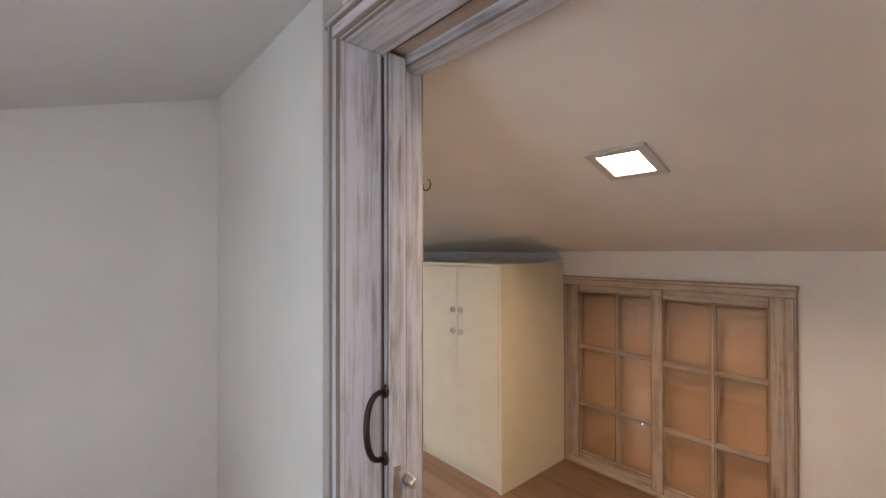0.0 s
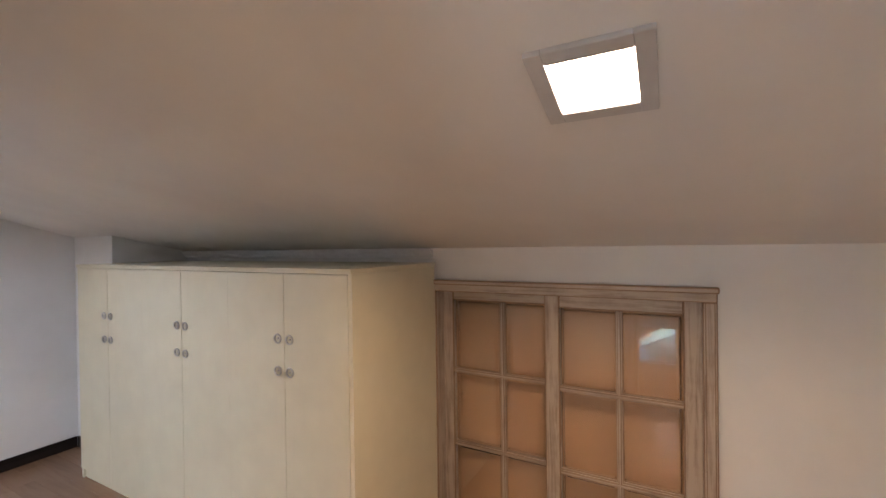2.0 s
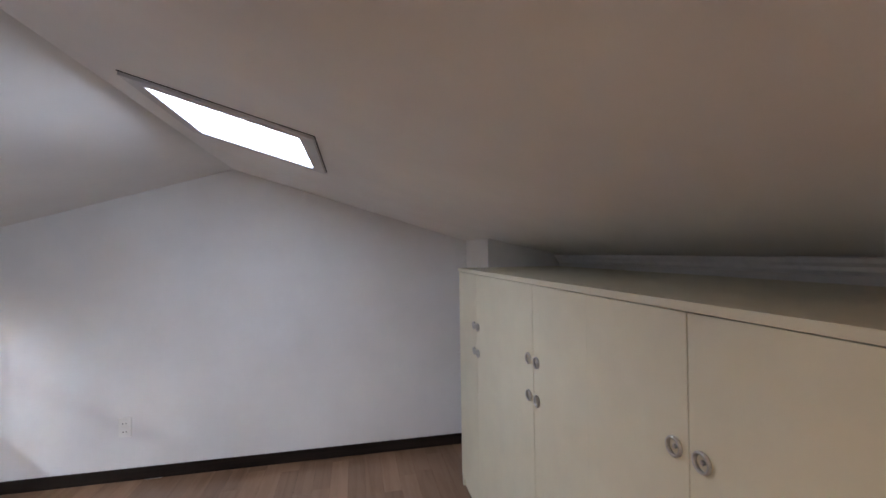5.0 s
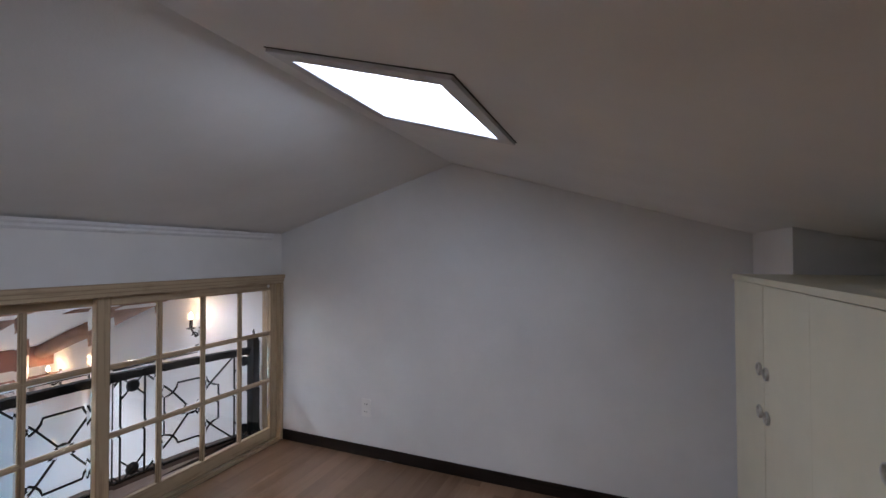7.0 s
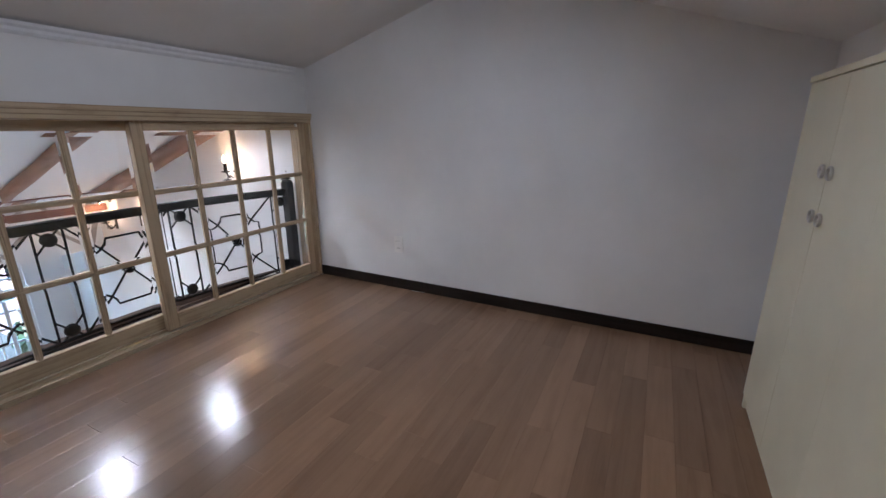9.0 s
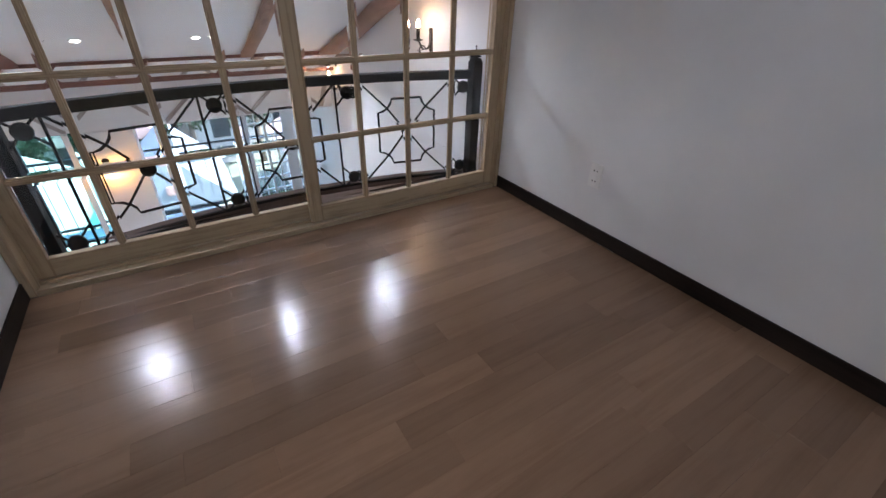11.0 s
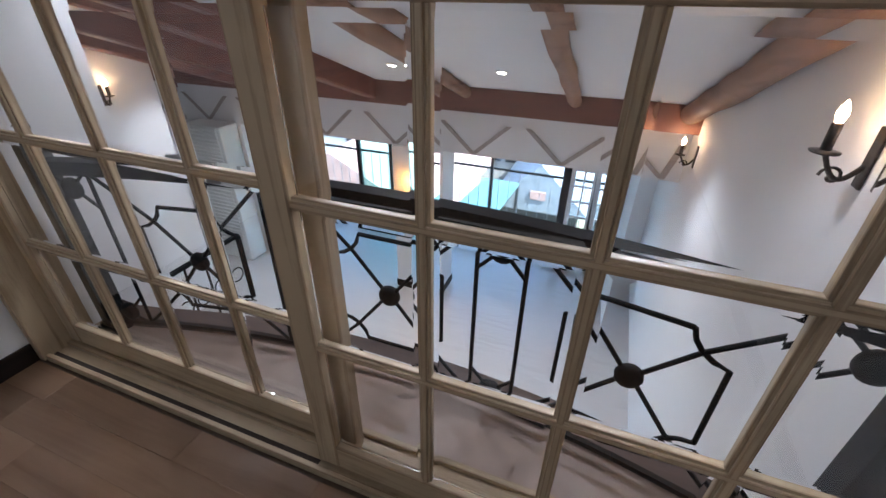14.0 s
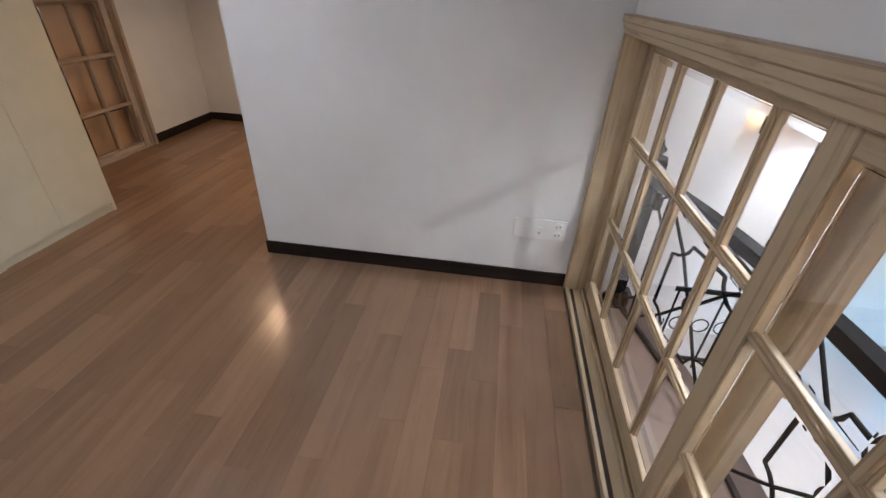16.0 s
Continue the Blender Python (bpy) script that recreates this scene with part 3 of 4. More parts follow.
# ---- lamps in the ceiling ----
def slope_lamp(name, x0, x1, y0, y1, rim, material, label, energy, color, spread):
    """A flat square fitting set in the right-hand slope, with a true lamp just below it."""
    xm, ym = (x0 + x1) / 2, (y0 + y1) / 2
    ang = math.degrees(math.atan(0.31))
    lw, ww = (x1 - x0) / math.cos(math.radians(ang)), y1 - y0
    ob = new(name)
    ob.empty_display_size = 0.1
    ob.matrix_world = pose(xm, ym, roof(xm), 0, ang, 0)
    bpy.context.view_layer.update()
    tagged(ob, label, "ceiling light")
    base = ob.matrix_world.copy()
    # margin of a dark sheet that paints a shadow line round the large panel
    gap = 0.004 if lw > 0.4 else -0.01
    for nm, bits, m in (
        ("light_frame", [(-lw / 2, lw / 2, -ww / 2, -ww / 2 + rim), (-lw / 2, lw / 2, ww / 2 - rim, ww / 2), (-lw / 2, -lw / 2 + rim, -ww / 2 + rim, ww / 2 - rim), (lw / 2 - rim, lw / 2, -ww / 2 + rim, ww / 2 - rim)], FRAME_WHITE),
        ("shadow_gap", [(-lw / 2 - gap, lw / 2 + gap, -ww / 2 - gap, ww / 2 + gap)], HOLE),
        ("diffuser", [(-lw / 2 + rim, lw / 2 - rim, -ww / 2 + rim, ww / 2 - rim)], material),
    ):
        bm = bmesh.new()
        for a, b, c, d in bits:
            if nm == "diffuser":
                box(bm, a + 0.0005, b - 0.0005, c + 0.0005, d - 0.0005, -0.007, -0.0025)
            elif nm == "shadow_gap":
                box(bm, a, b, c, d, -0.002, 0.004)
            else:
                box(bm, a, b, c, d, -0.012, -0.0005, 0.002)
        bmesh.ops.transform(bm, matrix=base, verts=bm.verts)
        part(nm, bm, m, ob)
    low = base @ Matrix.Translation((0, 0, -0.016))
    l = lamp(name + "_light", "AREA", (0, 0, 0), energy, color, min(lw, ww) - 2 * rim, None, spread)
    l.matrix_world = low
    return ob


slope_lamp("ceiling_panel_light", -0.402, 0.121, 1.222, 1.800, 0.048, PANEL_COOL, "large flat square white panel light set in the slope, switched on", COOL_W, (0.92, 0.93, 0.98), 180)
slope_lamp("ceiling_downlight_square", 0.318, 0.512, -0.795, -0.598, 0.030, PANEL_WARM, "small square warm ceiling light with a pale rim, switched on", WARM_W, (1.0, 0.65, 0.37), 165)


# added fitting and lamp, out of view, only to brighten the corridor
def left_slope_fill(x, y, energy):
    ang = -math.degrees(math.atan(0.294))
    ob = new("ceiling_corridor_light")
    ob.matrix_world = pose(x, y, roof(x), 0, ang, 0)
    bpy.context.view_layer.update()
    tagged(ob, "small square ceiling light of the corridor, switched on", "ceiling light")
    bm = bmesh.new()
    box(bm, -0.1, 0.1, -0.1, 0.1, -0.012, -0.0005, 0.003)
    bmesh.ops.transform(bm, matrix=ob.matrix_world, verts=bm.verts)
    part("diffuser", bm, PANEL_COOL, ob)
    l = lamp("corridor_light", "AREA", (0, 0, 0), energy, (1.0, 0.94, 0.86), 0.18)
    l.matrix_world = ob.matrix_world @ Matrix.Translation((0, 0, -0.02))


left_slope_fill(-1.15, -1.60, HALL_FILL_W)


# ---- sockets ----
def socket(place, turn, count, label):
    """A wall plate in its own x-z plane, facing its -y."""
    w, h = (0.07, 0.06) if count == 1 else (0.245, 0.052)
    ob = new("wall_socket")
    ob.empty_display_size = 0.05
    ob.matrix_world = pose(*place, 0, 0, turn)
    bpy.context.view_layer.update()
    tagged(ob, label, "socket")
    base = ob.matrix_world.copy()

    def add(nm, build, m, label=""):
        bm = bmesh.new()
        build(bm)
        bmesh.ops.transform(bm, matrix=base, verts=bm.verts)
        part(nm, bm, m, ob, label)

    add("plate", lambda bm: box(bm, -w / 2, w / 2, -0.007, 0, -h, h, 0.002), PLASTIC)
    if count == 1:
        spots = [(0, 0.026), (0, -0.026)]
    else:
        spots = [(0.085, 0.023), (0.085, -0.023)]
        add("switch_button", lambda bm: box(bm, -0.012, 0.012, -0.010, -0.006, 0.0, 0.014, 0.001), PLASTIC)
        add("aerial_socket", lambda bm: lathe(bm, [(0.007, -0.007), (0.006, -0.010), (0.003, -0.012)], (-0.0, 0, -0.02), "y", 12), STEEL)
    for sx, sz in spots:
        add("socket_face", lambda bm, sx=sx, sz=sz: lathe(bm, [(0.020, -0.0072), (0.019, -0.0080), (0.016, -0.0085)], (sx, 0, sz), "y", 20), PLASTIC)
        add("pin_holes", lambda bm, sx=sx, sz=sz: (box(bm, sx - 0.012, sx - 0.006, -0.0092, -0.0084, sz - 0.003, sz + 0.003), box(bm, sx + 0.006, sx + 0.012, -0.0092, -0.0084, sz - 0.003, sz + 0.003)), HOLE)
    return ob


socket((-1.170, YG - 0.0005, 0.330), 0, 1, "white plastic double wall socket on the gable wall")
socket((-1.735, YP + 0.0005, 0.316), 180, 2, "white plastic wide wall plate with sockets and aerial")

# ---- balcony behind the sash, with its iron balustrade ----
ARC_A, ARC_B, BULGE = 0.60, 2.82, 0.18


def arc(y, off=0.0):
    u = (y - ARC_A) / (ARC_B - ARC_A) * 2 - 1
    return -2.135 - BULGE * (1 - u * u) - off


bm = bmesh.new()
ys = [0.47 + (2.87 - 0.47) * k / 24 for k in range(25)]
prism_z(bm, [(-2.09, 0.47), (-2.09, 2.87)] + [(arc(min(max(y, ARC_A), ARC_B), 0.10), y) for y in reversed(ys)], -0.18, -0.012)
tagged(part("floor_balcony", bm, TILE), "pinkish stone slab of the small curved balcony", "balcony floor", kind="structure")
bm = bmesh.new()
prism_z(bm, [(arc(min(max(y, ARC_A), ARC_B), 0.105), y) for y in ys] + [(arc(min(max(y, ARC_A), ARC_B), 0.02), y) for y in reversed(ys)], -0.011, 0.022)
tagged(part("trim_balcony_kerb", bm, wood("dark_kerb", "y", (0.09, 0.06, 0.05), (0.05, 0.035, 0.03))), "dark wooden kerb along the curved balcony edge", "kerb", kind="structure")

rail = thing("balustrade", (-2.3, 1.7, 0), "black wrought iron curved balcony balustrade with octagon motifs", "railing")
RT = 0.668


def at(y, z):
    return (arc(y), y, z)


def strip(z, half, hh, name):
    bm = bmesh.new()
    pts = [ARC_A + (ARC_B - ARC_A) * k / 28 for k in range(29)]
    prism_z(bm, [(arc(y, half), y) for y in pts] + [(arc(y, -half), y) for y in reversed(pts)], z - hh, z + hh)
    part(name, bm, IRON, rail)


strip(RT, 0.024, 0.012, "handrail")
strip(RT - 0.025, 0.011, 0.0125, "upper_rail")
strip(0.035, 0.008, 0.008, "lower_rail")
for y in (ARC_A - 0.02, ARC_B - 0.02):
    bm = bmesh.new()
    x = -2.14
    box(bm, x - 0.032, x + 0.032, y - 0.032, y + 0.032, -0.012, 0.73, 0.004)
    box(bm, x - 0.040, x + 0.040, y - 0.040, y + 0.040, -0.012, 0.03, 0.004)
    lathe(bm, [(0.036, 0.73), (0.036, 0.742), (0.014, 0.748), (0.012, 0.758), (0.022, 0.768), (0.020, 0.780), (0.010, 0.790), (0.006, 0.802), (0.002, 0.815)], (x, y, 0), "z", 16)
    part("end_post", bm, IRON, rail)


def disc(y, z, r=0.036):
    bm = bmesh.new()
    lathe(bm, [(r * 0.5, 0.016), (r * 0.86, 0.013), (r, 0.006), (r, -0.006), (r * 0.86, -0.013), (r * 0.5, -0.016)], (arc(y), y, z), "x", 20)
    part("rosette", bm, IRON, rail)


def rod(points, r=0.0062):
    bm = bmesh.new()
    tube(bm, [at(*p) for p in points], r, 6)
    part("iron_bar", bm, IRON, rail)


COLS = (0.665, 1.36, 2.036, 2.73)
HALF = 0.066
for n, y in enumerate(COLS):
    for z, d in ((0.585, 1), (0.085, -1)):
        disc(y, z)
        for s in (-1, 1):
            rod([(y + s * 0.024, z + d * 0.024), (y + s * HALF, z + d * 0.062)], 0.0055)
            rod([(y + s * 0.024, z - d * 0.024), (y + s * HALF, z - d * 0.070)], 0.0055)
    if n in (1, 2):
        for s in (-HALF, HALF):
            rod([(y + s, 0.035), (y + s, RT - 0.035)])
    else:
        s = HALF if n == 0 else -HALF
        rod([(y + s, 0.035), (y + s, RT - 0.035)])
for a, b in zip(COLS, COLS[1:]):
    c, zc = (a + b) / 2, 0.338
    disc(c, zc, 0.034)
    w, h = (b - a) / 2 - HALF, 0.31
    for sy in (-1, 1):
        for sz in (-1, 1):
            rod([(c + sy * 0.024, zc + sz * 0.024), (c + sy * 0.118, zc + sz * 0.143), (c + sy * w, zc + sz * h * 0.98)], 0.0062)
    loop = []
    for sy, sz, first in ((1, 1, True), (1, -1, False), (-1, -1, True), (-1, 1, False)):
        corner = [(c + sy * 0.088, zc + sz * 0.197), (c + sy * 0.097, zc + sz * 0.168), (c + sy * 0.116, zc + sz * 0.144), (c + sy * 0.142, zc + sz * 0.127), (c + sy * 0.172, zc + sz * 0.119)]
        loop += corner if first else corner[::-1]
    rod(loop + loop[:1], 0.0066)

# ---- living room below ----
block("floor_living", XF - 0.3, -2.09, -4.2, 3.1, FLOOR2 - 0.12, FLOOR2, PALEFLOOR, "pale wooden floor of the living room", "floor")
wall_xz("wall_living_right", XF - 0.1, -2.09, YG, YG + 0.15, FLOOR2, LIVING, "white plaster wall of the living room with sconces")
wall_xz("wall_living_far_left", XF - 0.1, -2.09, -4.3, -4.15, FLOOR2, LIVING, "white plaster end wall of the living room")
wall_xz("wall_living_left", -4.20, -2.09, -1.78, -1.62, FLOOR2, LIVING, "white plaster wall beside the stairs")
wall_xz("wall_balcony_return", -2.46, -2.09, 0.30, 0.47, FLOOR2, LIVING, "white plaster return wall beside the balcony")
block("wall_under_balcony", -2.09, -1.95, -4.15, 2.867, FLOOR2, -0.2, LIVING, "white plaster wall under the attic room")
block("wall_behind_stairs", -2.09, -1.95, -4.15, YB, -0.2, 1.55, LIVING, "white plaster wall above the stairs")
block("floor_structure", XW - 0.15, 1.75, YB - 0.12, YG + 0.15, -0.2, -0.025, LIVING, "floor slab below the attic room", "floor")
bm = bmesh.new()
prism(bm, [(-2.09, roof(-2.0901)), (-2.09, 1.60), (XF - 0.3, roof(XF - 0.3) + 0.12), (XF - 0.3, roof(XF - 0.3))], -4.3, YG + 0.15)
tagged(part("ceiling_living", bm, LIVING), "white sloping ceiling of the living room", "ceiling", kind="structure")

# band above the living room openings with diagonal timbers
XB = -5.20
band = block("wall_band", XB - 0.12, XB, -4.15, YG, -0.18, roof(XB) + 0.05, LIVING, "white plaster band with diagonal timbers above the openings")
for k in range(-4, 4):
    yc = 0.246 + 0.827 * k
    for s in (-1, 1):
        bm = bmesh.new()
        d, e = 0.026, s * 0.325
        if yc + e > YG - 0.05:
            e = YG - 0.05 - yc
        prism_x(bm, [(yc + e - d, 0.125), (yc + e + d, 0.125), (yc + d, -0.165), (yc - d, -0.165)], XB + 0.001, XB + (0.014 if s == 1 else 0.011))
        part("diagonal_timber", bm, TIMBER, band)

purlin = block("beam_purlin", -5.16, -4.98, -4.15, YG - 0.002, 0.27, 0.475, BEAM_Y, "red-brown stained purlin beam under the slope", "beam")


def rafter(y, w, h, label):
    bm = bmesh.new()
    x0, x1 = -4.97, -2.10
    pts = [(x0, roof(x0) - h), (x1, roof(x1) - h), (x1, roof(x1) + 0.01), (x0, roof(x0) + 0.01)]
    prism(bm, pts, y - w / 2, y + w / 2)
    bmesh.ops.bevel(bm, geom=list(bm.edges), offset=0.012, segments=1, affect="EDGES")
    tagged(part("ceiling_beam", bm, BEAM), label, "beam", "rafters of the living room", "structure")


for y in (0.12, -0.80, -1.478, -2.6, -3.5):
    rafter(y, 0.13, 0.17, "square red-brown stained rafter beam")


def log(y, r, seed):
    rnd = random.Random(seed)
    bm = bmesh.new()
    pts, rs = [], []
    for k in range(15):
        x = -5.06 + (5.06 - 2.10) * k / 14
        pts.append((x, y + rnd.uniform(-0.007, 0.007), roof(x) - r * 0.85 + rnd.uniform(-0.004, 0.004)))
        rs.append(r * rnd.uniform(0.94, 1.06))
    tube(bm, pts, rs, 14)
    tagged(part("log_rafter", bm, LOG), "peeled round log rafter with knots", "beam", "log rafters of the living room", "structure")


log(YG - 0.085, 0.074, 1)
log(1.95, 0.052, 2)
log(1.05, 0.052, 3)

# pillar and window bay
block("pillar_living", XB - 0.30, XB + 0.03, 0.21, 0.775, FLOOR2, -0.18, LIVING, "white plastered pillar between the tall windows", "pillar")
bm = bmesh.new()
box(bm, XB - 0.31, XB + 0.042, 0.20, 0.785, FLOOR2, FLOOR2 + 0.09, 0.002)
tagged(part("baseboard_pillar", bm, BASE), "dark low baseboard of the pillar", "baseboard", kind="structure")
block("ceiling_bay", XF - 0.1, XB - 0.12, -4.15, YG, -0.18, -0.10, LIVING, "white flat ceiling of the window bay", "ceiling")
block("wall_bay_left", XF, XB, -1.98, -1.78, FLOOR2, -0.18, LIVING, "white wall beside the left tall window")
block("wall_bay_far", XF - 0.12, XF, -4.15, -1.98, FLOOR2, -0.18, LIVING, "white outer wall of the bay")
block("wall_bay_right", XF - 0.12, XF, 2.52, YG, FLOOR2, -0.18, LIVING, "white wall strip beside the right tall window")


def tall_window(name, y0, y1, divs, label, tinted=()):
    w = thing(name, (XF, (y0 + y1) / 2, FLOOR2), label, "window", kind="structure")
    z0, z1 = FLOOR2, -0.24
    bm = bmesh.new()
    box(bm, XF - 0.05, XF + 0.02, y0, y1, z0, z0 + 0.10, 0.004)
    part("window_sill", bm, ALU, w)
    bm = bmesh.new()
    box(bm, XF - 0.05, XF + 0.02, y0, y1, z1 - 0.05, z1 + 0.03, 0.004)
    part("window_frame", bm, ALU, w)
    for v, h in divs:
        bm = bmesh.new()
        box(bm, XF - 0.045, XF + 0.018, v - h, v + h, z0 + 0.10, z1 - 0.05, 0.004)
        part("mullion", bm, ALU, w)
    edge = [v for v, h in divs]
    for n, (a, b) in enumerate(zip(edge, edge[1:])):
        bm = bmesh.new()
        box(bm, XF - 0.012, XF - 0.006, a + 0.01, b - 0.01, z0 + 0.09, z1 - 0.04)
        p = part("pane", bm, TINTED if n in tinted else PANE, w, "teal tinted pane" if n in tinted else "")
        p.visible_shadow = False
    return w


tall_window("window_3", 0.10, 2.52, [(0.13, 0.03), (0.98, 0.016), (1.90, 0.045)], "dark framed tall sliding window onto the terrace, closed")
tall_window("window_4", -1.78, 0.10, [(-1.75, 0.03), (-0.95, 0.024), (-0.45, 0.016), (0.07, 0.03)], "dark framed tall window with teal tinted panes onto the terrace, closed", (1, 2))
lat = thing("door_2", (XF, 2.23, FLOOR2), "white wooden lattice glazed door onto the terrace, closed", "door", kind="structure")
for a, b in ((1.945, 1.995), (2.20, 2.235), (2.46, 2.52)):
    bm = bmesh.new()
    box(bm, XF - 0.03, XF + 0.01, a, b, FLOOR2 + 0.10, -0.35, 0.004)
    part("stile", bm, LATTICE, lat)
for k in range(8):
    bm = bmesh.new()
    z = FLOOR2 + 0.12 + k * 0.20
    box(bm, XF - 0.028, XF + 0.008, 1.99, 2.47, z, z + (0.08 if k == 0 else 0.022), 0.003)
    part("glazing_bar", bm, LATTICE, lat)
for v in (2.10, 2.35):
    bm = bmesh.new()
    box(bm, XF - 0.027, XF + 0.007, v - 0.009, v + 0.009, FLOOR2 + 0.15, -0.38, 0.002)
    part("glazing_bar", bm, LATTICE, lat)
bm = bmesh.new()
box(bm, XF - 0.012, XF - 0.006, 1.97, 2.49, FLOOR2 + 0.14, -0.36)
part("pane", bm, PANE, lat).visible_shadow = False


# ---- sconces ----
def sconce(x, y, z, face):
    """A candle arm on a wall in a y plane; face is the way from the wall, +1 or -1 along y."""
    ob = thing("wall_sconce", (x, y, z), "black iron candle sconce with a glowing bulb", "wall lamp", "candle sconces")
    s = face
    bm = bmesh.new()
    box(bm, x - 0.022, x + 0.022, min(y, y + s * 0.008), max(y, y + s * 0.008), z - 0.17, z - 0.01, 0.004)
    part("wall_plate", bm, BRONZE, ob)
    bm = bmesh.new()
    pts = [(x, y + s * (0.008 + 0.095 * u), z - 0.11 - 0.055 * math.sin(math.pi * u) + 0.025 * u) for u in [k / 10 for k in range(11)]]
    tube(bm, pts, 0.007, 8)
    c = (x, y + s * 0.066, z - 0.135)
    tube(bm, [(x, c[1] + s * (0.030 - 0.0018 * k) * math.cos(0.5 * k), c[2] - 0.012 + (0.030 - 0.0018 * k) * math.sin(0.5 * k)) for k in range(13)], 0.0045, 6)
    part("scroll_arm", bm, BRONZE, ob)
    bm = bmesh.new()
    lathe(bm, [(0.006, -0.094), (0.034, -0.086), (0.036, -0.082), (0.012, -0.078)], (x, y + s * 0.105, z), "z", 20)
    part("drip_pan", bm, BRONZE, ob)
    bm = bmesh.new()
    lathe(bm, [(0.013, -0.082), (0.013, -0.012), (0.010, -0.008)], (x, y + s * 0.105, z), "z", 14)
    part("candle_sleeve", bm, BRONZE, ob)
    bm = bmesh.new()
    lathe(bm, [(0.007, -0.010), (0.011, 0.002), (0.013, 0.013), (0.010, 0.028), (0.004, 0.041), (0.001, 0.047)], (x, y + s * 0.105, z), "z", 16)
    part("bulb", bm, FLAME, ob, "glowing candle bulb")


sconce(-2.78, YG - 0.001, 0.87, -1)
sconce(-4.85, YG - 0.001, 0.235, -1)
sconce(-3.72, -1.619, 0.50, 1)

# amber lamp on the pillar
al = thing("pillar_lamp", (XB + 0.03, 0.47, -0.50), "dark wall lamp throwing amber light on the pillar", "wall lamp")
bm = bmesh.new()
lathe(bm, [(0.03, 0.0), (0.034, 0.02), (0.03, 0.06), (0.012, 0.075)], (XB + 0.08, 0.47, -0.50), "z", 16)
box(bm, XB + 0.03, XB + 0.08, 0.462, 0.478, -0.47, -0.455, 0.002)
part("lamp_cap", bm, BRONZE, al)
bm = bmesh.new()
lathe(bm, [(0.012, -0.12), (0.028, -0.10), (0.03, -0.02), (0.024, 0.0)], (XB + 0.08, 0.47, -0.50), "z", 16)
part("shade", bm, AMBER, al, "glowing amber glass shade")

# downlights of the living room; y -0.20 and -2.02 are added, unseen, for brightness
for n, (x, y) in enumerate(((-4.34, 2.35), (-4.34, 1.50), (-4.34, 0.69), (-4.34, -0.20), (-4.34, -1.16), (-4.34, -2.02), (-2.72, 2.38), (-2.72, 1.52), (-2.72, 0.62))):
    dl = thing("downlight", (x, y, roof(x)), "small round white recessed downlight, switched on", "ceiling light", "living room downlights")
    tilt = pose(x, y, roof(x), 0, -math.degrees(math.atan(0.35)), 0)
    bm = bmesh.new()
    lathe(bm, [(0.030, -0.001), (0.046, -0.003), (0.045, -0.007), (0.030, -0.008)], (0, 0, 0), "z", 24)
    bmesh.ops.transform(bm, matrix=tilt, verts=bm.verts)
    part("trim_ring", bm, PLASTIC, dl)
    bm = bmesh.new()
    lathe(bm, [(0.028, -0.009), (0.029, -0.011), (0.010, -0.012)], (0, 0, 0), "z", 24)
    bmesh.ops.transform(bm, matrix=tilt, verts=bm.verts)
    part("lens", bm, SPOT, dl)
    sp = lamp("downlight_beam", "SPOT", (x, y, roof(x) - 0.03), BEAM_W if x > -3 else FAR_W, (0.93, 0.95, 1.0), 0.032, (x + 0.35, y, roof(x) - 1.03))
    sp.data.spot_size, sp.data.spot_blend = radians(135 if x > -3 else 105), 0.5 if x > -3 else 0.9

# air conditioner tower
ac = thing("air_conditioner", (-5.05, -2.09, FLOOR2), "white floor-standing air conditioner with louvred front", "air conditioner")
bm = bmesh.new()
box(bm, -5.19, -4.92, -2.36, -1.82, FLOOR2, FLOOR2 + 1.76, 0.02)
part("body", bm, PLASTIC, ac)
for k in range(9):
    bm = bmesh.new()
    z = FLOOR2 + 1.36 + k * 0.045
    box(bm, -4.925, -4.905, -2.31, -1.87, z, z + 0.022, 0.004)
    part("louvre", bm, PLASTIC, ac)
bm = bmesh.new()
box(bm, -4.925, -4.912, -2.31, -1.87, FLOOR2 + 1.12, FLOOR2 + 1.32, 0.004)
part("display", bm, HOLE, ac, "dark display strip")
for k in range(18):
    bm = bmesh.new()
    z = FLOOR2 + 0.16 + k * 0.05
    box(bm, -4.925, -4.908, -2.31, -1.87, z, z + 0.026, 0.004)
    part("louvre", bm, PLASTIC, ac)

# stair balustrade on the lower landing
st = thing("stair_railing", (-3.2, -1.1, FLOOR2), "black iron stair railing with round motifs", "railing")
for z, h in ((FLOOR2 + 0.95, 0.018), (FLOOR2 + 0.12, 0.010)):
    bm = bmesh.new()
    box(bm, -4.15, -2.25, -1.05 - 0.02, -1.05 + 0.02, z - h, z + h, 0.004)
    part("rail", bm, IRON, st)
for k in range(10):
    x = -4.12 + k * 0.205
    bm = bmesh.new()
    box(bm, x - 0.008, x + 0.008, -1.058, -1.042, FLOOR2, FLOOR2 + 0.95, 0.002)
    part("baluster", bm, IRON, st)
    if k < 9:
        bm = bmesh.new()
        tube(bm, [(x + 0.102 + 0.075 * math.cos(a), -1.05, FLOOR2 + 0.55 + 0.075 * math.sin(a)) for a in [2 * math.pi * j / 16 for j in range(17)]], 0.007, 6)
        part("ring_motif", bm, IRON, st)

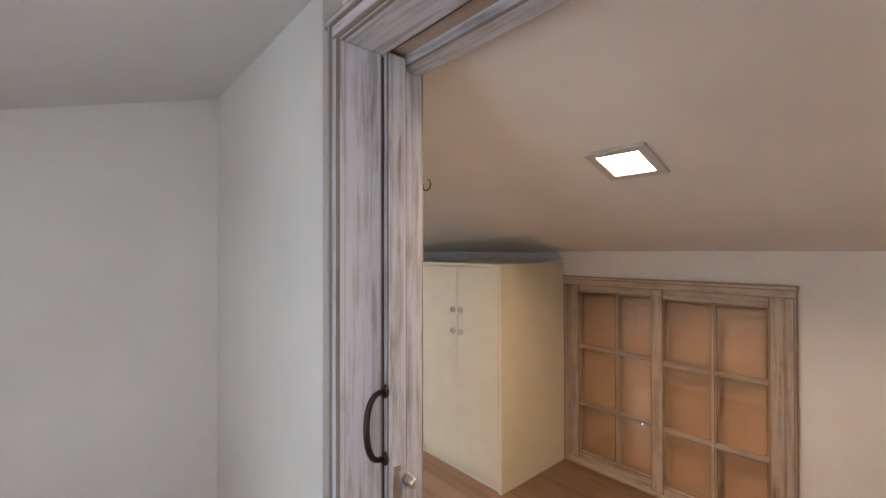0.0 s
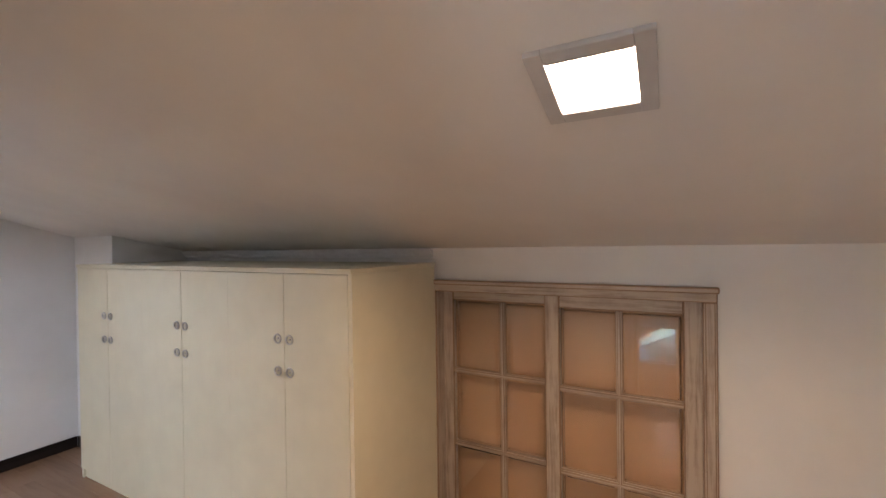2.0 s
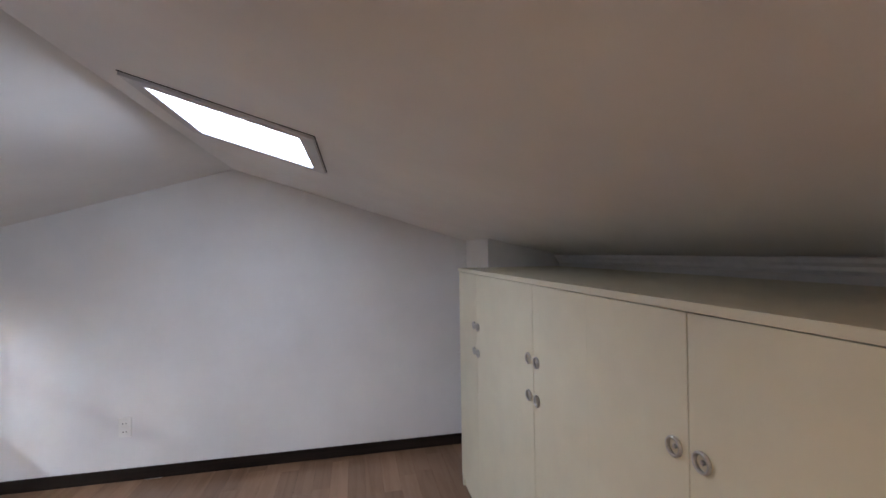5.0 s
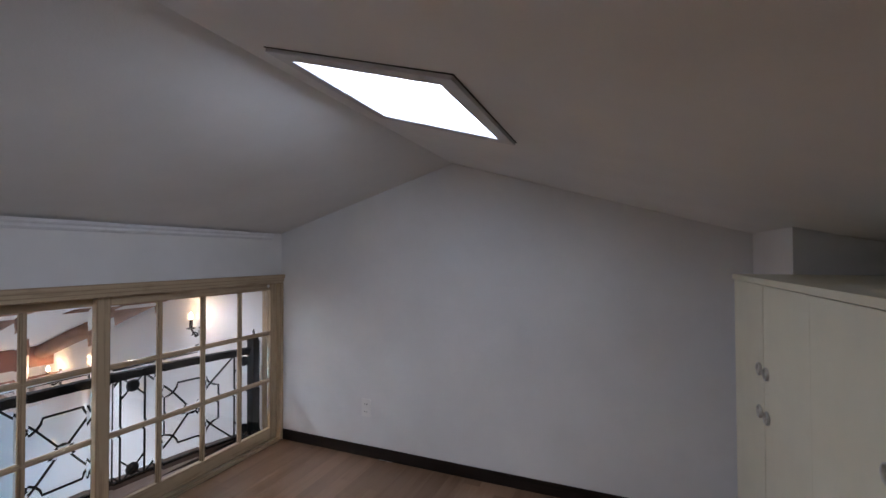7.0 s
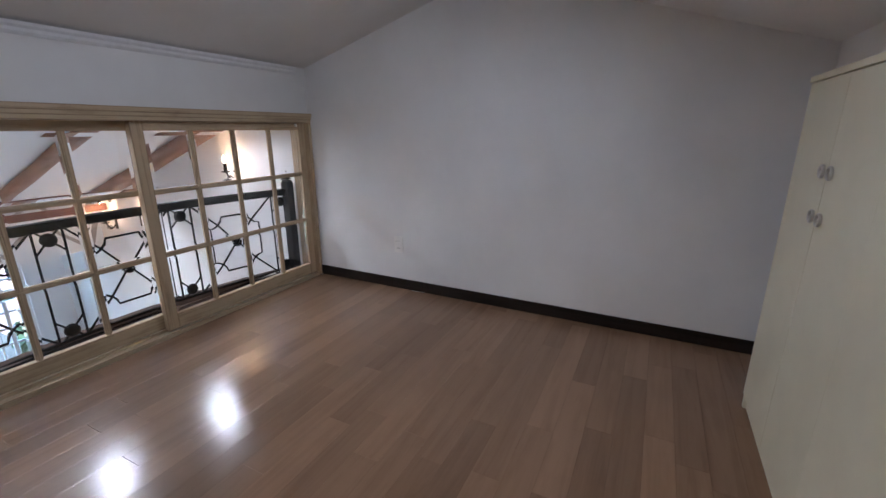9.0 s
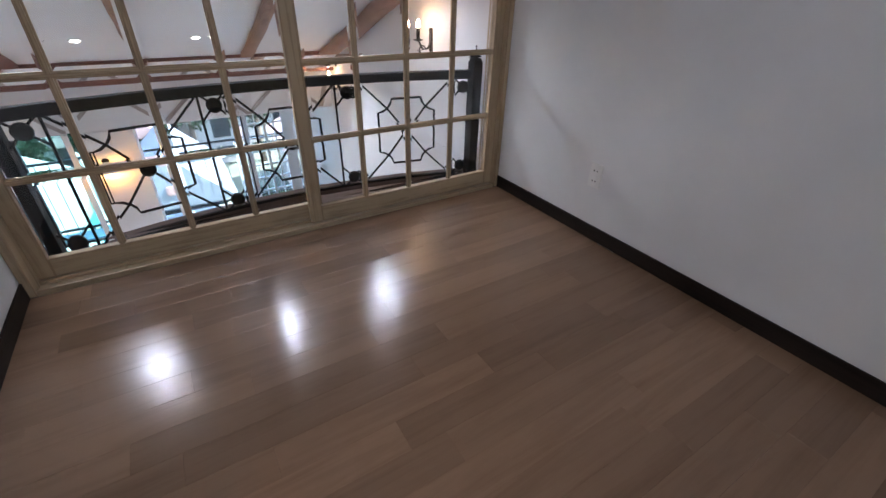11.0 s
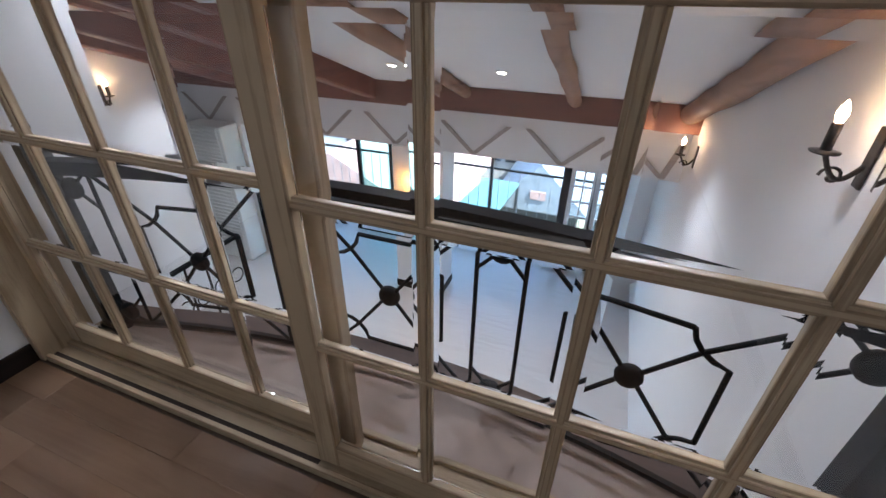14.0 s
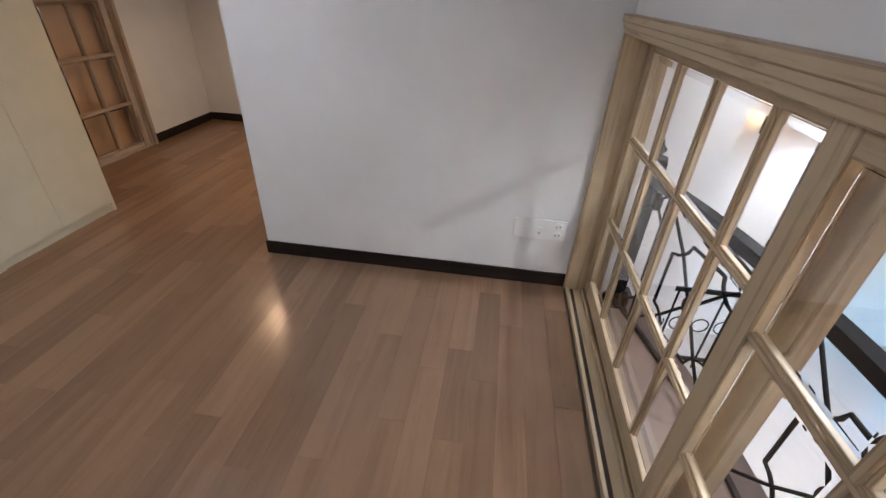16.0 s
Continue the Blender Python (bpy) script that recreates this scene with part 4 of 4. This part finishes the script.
# ---- outside ----
bm = bmesh.new()
box(bm, -400, -6.50, -300, 300, -6.3, -6.0)
tagged(part("ground", bm, GRASS), "green sloping ground far below the terrace", "ground", kind="structure")
block("floor_terrace", -7.05, XF - 0.05, -4.5, 4.5, FLOOR2 - 0.25, FLOOR2 - 0.06, CONCRETE, "grey concrete terrace outside the tall windows", "terrace")
tr = thing("terrace_railing", (-6.98, 0, FLOOR2), "black iron terrace railing with thin upright bars", "railing")
for z in (FLOOR2 + 0.98, FLOOR2 + 0.02):
    bm = bmesh.new()
    box(bm, -6.995, -6.965, -4.4, 4.4, z - 0.015, z + 0.015, 0.003)
    part("rail", bm, IRON, tr)
for k in range(60):
    y = -4.35 + k * 0.147
    bm = bmesh.new()
    box(bm, -6.984, -6.976, y - 0.004, y + 0.004, FLOOR2 - 0.06, FLOOR2 + 0.98)
    part("upright", bm, RAILGREY, tr)

aw = thing("awning", (-12.5, -0.55, -6), "teal sheet roof over a yard below the terrace", "awning")
bm = bmesh.new()
prism(bm, [(-11.0, -3.64), (-14.0, -3.94), (-14.0, -3.90), (-11.0, -3.60)], -1.12, 0.03)
part("sheet", bm, TEAL, aw)
for x, y, z in ((-11.1, -1.05, -3.64), (-11.1, -0.04, -3.64), (-13.9, -1.05, -3.92), (-13.9, -0.04, -3.92)):
    bm = bmesh.new()
    box(bm, x - 0.04, x + 0.04, y - 0.04, y + 0.04, -6.0, z)
    part("post", bm, ALU, aw)


def house(x, y, w, d, h, roof_h, cover=TERRACOTTA, label="rendered village house with a terracotta tiled gable roof"):
    ob = thing("house", (x, y, -6), label, "house", "houses below the terrace")
    bm = bmesh.new()
    box(bm, x - d / 2, x + d / 2, y - w / 2, y + w / 2, -6, -6 + h)
    part("wall", bm, RENDERED, ob)
    bm = bmesh.new()
    e = 0.4
    prism_x(bm, [(y - w / 2 - e, -6 + h - 0.1), (y + w / 2 + e, -6 + h - 0.1), (y, -6 + h + roof_h)], x - d / 2 - e, x + d / 2 + e)
    part("roof", bm, cover, ob)
    if cover is SLATE:
        bm = bmesh.new()
        box(bm, x + d / 2 + e, x + d / 2 + e + 0.05, y - 0.24, y + 0.24, -6 + h + 0.35, -6 + h + 0.62)
        part("window", bm, TERRACOTTA, ob, "small attic window with a reddish shutter")
    for k in range(3):
        bm = bmesh.new()
        yy = y - w / 3 + k * w / 3
        box(bm, x + d / 2, x + d / 2 + 0.04, yy - 0.45, yy + 0.45, -6 + h * 0.4, -6 + h * 0.4 + 1.1)
        part("window", bm, ALU, ob)


for n, (x, y, w, d, h, rh) in enumerate(((-13.5, -4.6, 5.5, 5, 2.0, 1.5), (-20.6, -1.2, 3.4, 2.6, 2.2, 1.0), (-15.5, 7.5, 6, 5, 2.2, 1.5), (-21, -8.5, 7, 6, 3.0, 1.8),
                                         (-24, 5.5, 8, 6, 3.0, 2.0), (-25, -2.0, 8, 6, 3.0, 1.9), (-34, 1.5, 9, 7, 3.4, 2.2), (-30, 14, 9, 7, 3.4, 2.2), (-36, -16, 9, 7, 3.4, 2.2))):
    house(x, y, w, d, h, rh)
house(-16.6, 0.6, 2.6, 4.0, 1.2, 1.5, SLATE, "rendered village house with a grey slate gable roof")


def tree(x, y, h, seed):
    rnd = random.Random(seed)
    ob = thing("tree", (x, y, -6), "leafy green tree with an uneven crown", "tree", "trees below the terrace")
    bm = bmesh.new()
    tube(bm, [(x, y, -6), (x + 0.05, y, -6 + h * 0.3), (x + 0.1, y + 0.1, -6 + h * 0.75)], [0.16, 0.12, 0.05], 8)
    for k in range(6):
        a = rnd.uniform(0, 6.28)
        z = -6 + h * rnd.uniform(0.35, 0.6)
        tube(bm, [(x + 0.05, y, z), (x + math.cos(a) * h * 0.15, y + math.sin(a) * h * 0.15, z + h * 0.15), (x + math.cos(a) * h * 0.25, y + math.sin(a) * h * 0.25, z + h * 0.25)], [0.06, 0.04, 0.02], 6)
    part("trunk", bm, BARK, ob)
    verts, faces = [], []
    for k in range(900):
        d = Vector((rnd.gauss(0, 1), rnd.gauss(0, 1), rnd.gauss(0, 1))).normalized()
        r = h * 0.34 * rnd.uniform(0.45, 1.0) * (0.8 + 0.4 * noise.noise(d * 2 + Vector((seed, 0, 0))))
        p = Vector((x, y, -6 + h * 0.68)) + d * r
        u = Vector((rnd.gauss(0, 1), rnd.gauss(0, 1), rnd.gauss(0, 1))).normalized() * rnd.uniform(0.08, 0.2)
        v = u.orthogonal() * rnd.uniform(0.6, 1.0)
        i = len(verts)
        verts += [p - u, p + v * 0.6, p + u, p - v * 0.6]
        faces.append((i, i + 1, i + 2, i + 3))
    me = bpy.data.meshes.new("crown")
    me.from_pydata(verts, [], faces)
    me.materials.append(LEAF)
    cr = new("crown", me)
    cr.parent = ob
    cr.matrix_parent_inverse = ob.matrix_world.inverted()


for n, (x, y, h) in enumerate(((-12.8, 4.6, 2.8), (-11.6, 2.7, 2.3), (-20.5, 4.2, 4.6), (-21, 1.6, 4.4), (-18.5, -3.6, 3.6), (-29, 8.5, 6.0), (-29, -6, 5.5), (-28.5, 2.5, 6.0))):
    tree(x, y, h, n + 3)

# ---- laminate floor, board by board ----
flo = block("floor_attic", XW - 0.01, XE + 0.14, YB, YG, -0.024, -0.006, SUBFLOOR, "oak laminate floor of the attic room", "floor")
rnd = random.Random(5)
PW = 0.104
cache = {}
x = XW - 0.01 + 0.04
while x < XE + 0.02:
    x1 = min(x + PW, XE + 0.13)
    y = YB - rnd.uniform(0.0, 0.7)
    while y < YG:
        ln = rnd.choice((0.42, 0.56, 0.70, 0.84, 0.98))
        a, b = max(y, YB + 0.002), min(y + ln, YG - 0.002)
        y += ln
        if b - a < 0.03:
            continue
        key = (round(b - a, 3), round(x1 - x, 3))
        if key not in cache:
            bm = bmesh.new()
            w, l = x1 - x - 0.0003, b - a - 0.0003
            box(bm, -w / 2, w / 2, -l / 2, l / 2, -0.006, 0.0)
            top = [e for e in bm.edges if all(v.co.z > -0.001 for v in e.verts)]
            bmesh.ops.bevel(bm, geom=top, offset=0.0004, segments=1, affect="EDGES")
            cache[key] = mesh_of("plank", bm, OAK)
        p = new("plank", cache[key])
        p.parent = flo
        p.matrix_parent_inverse = flo.matrix_world.inverted()
        p.matrix_basis = Matrix.Translation(((x + x1) / 2, (a + b) / 2, 0))
    x = x1
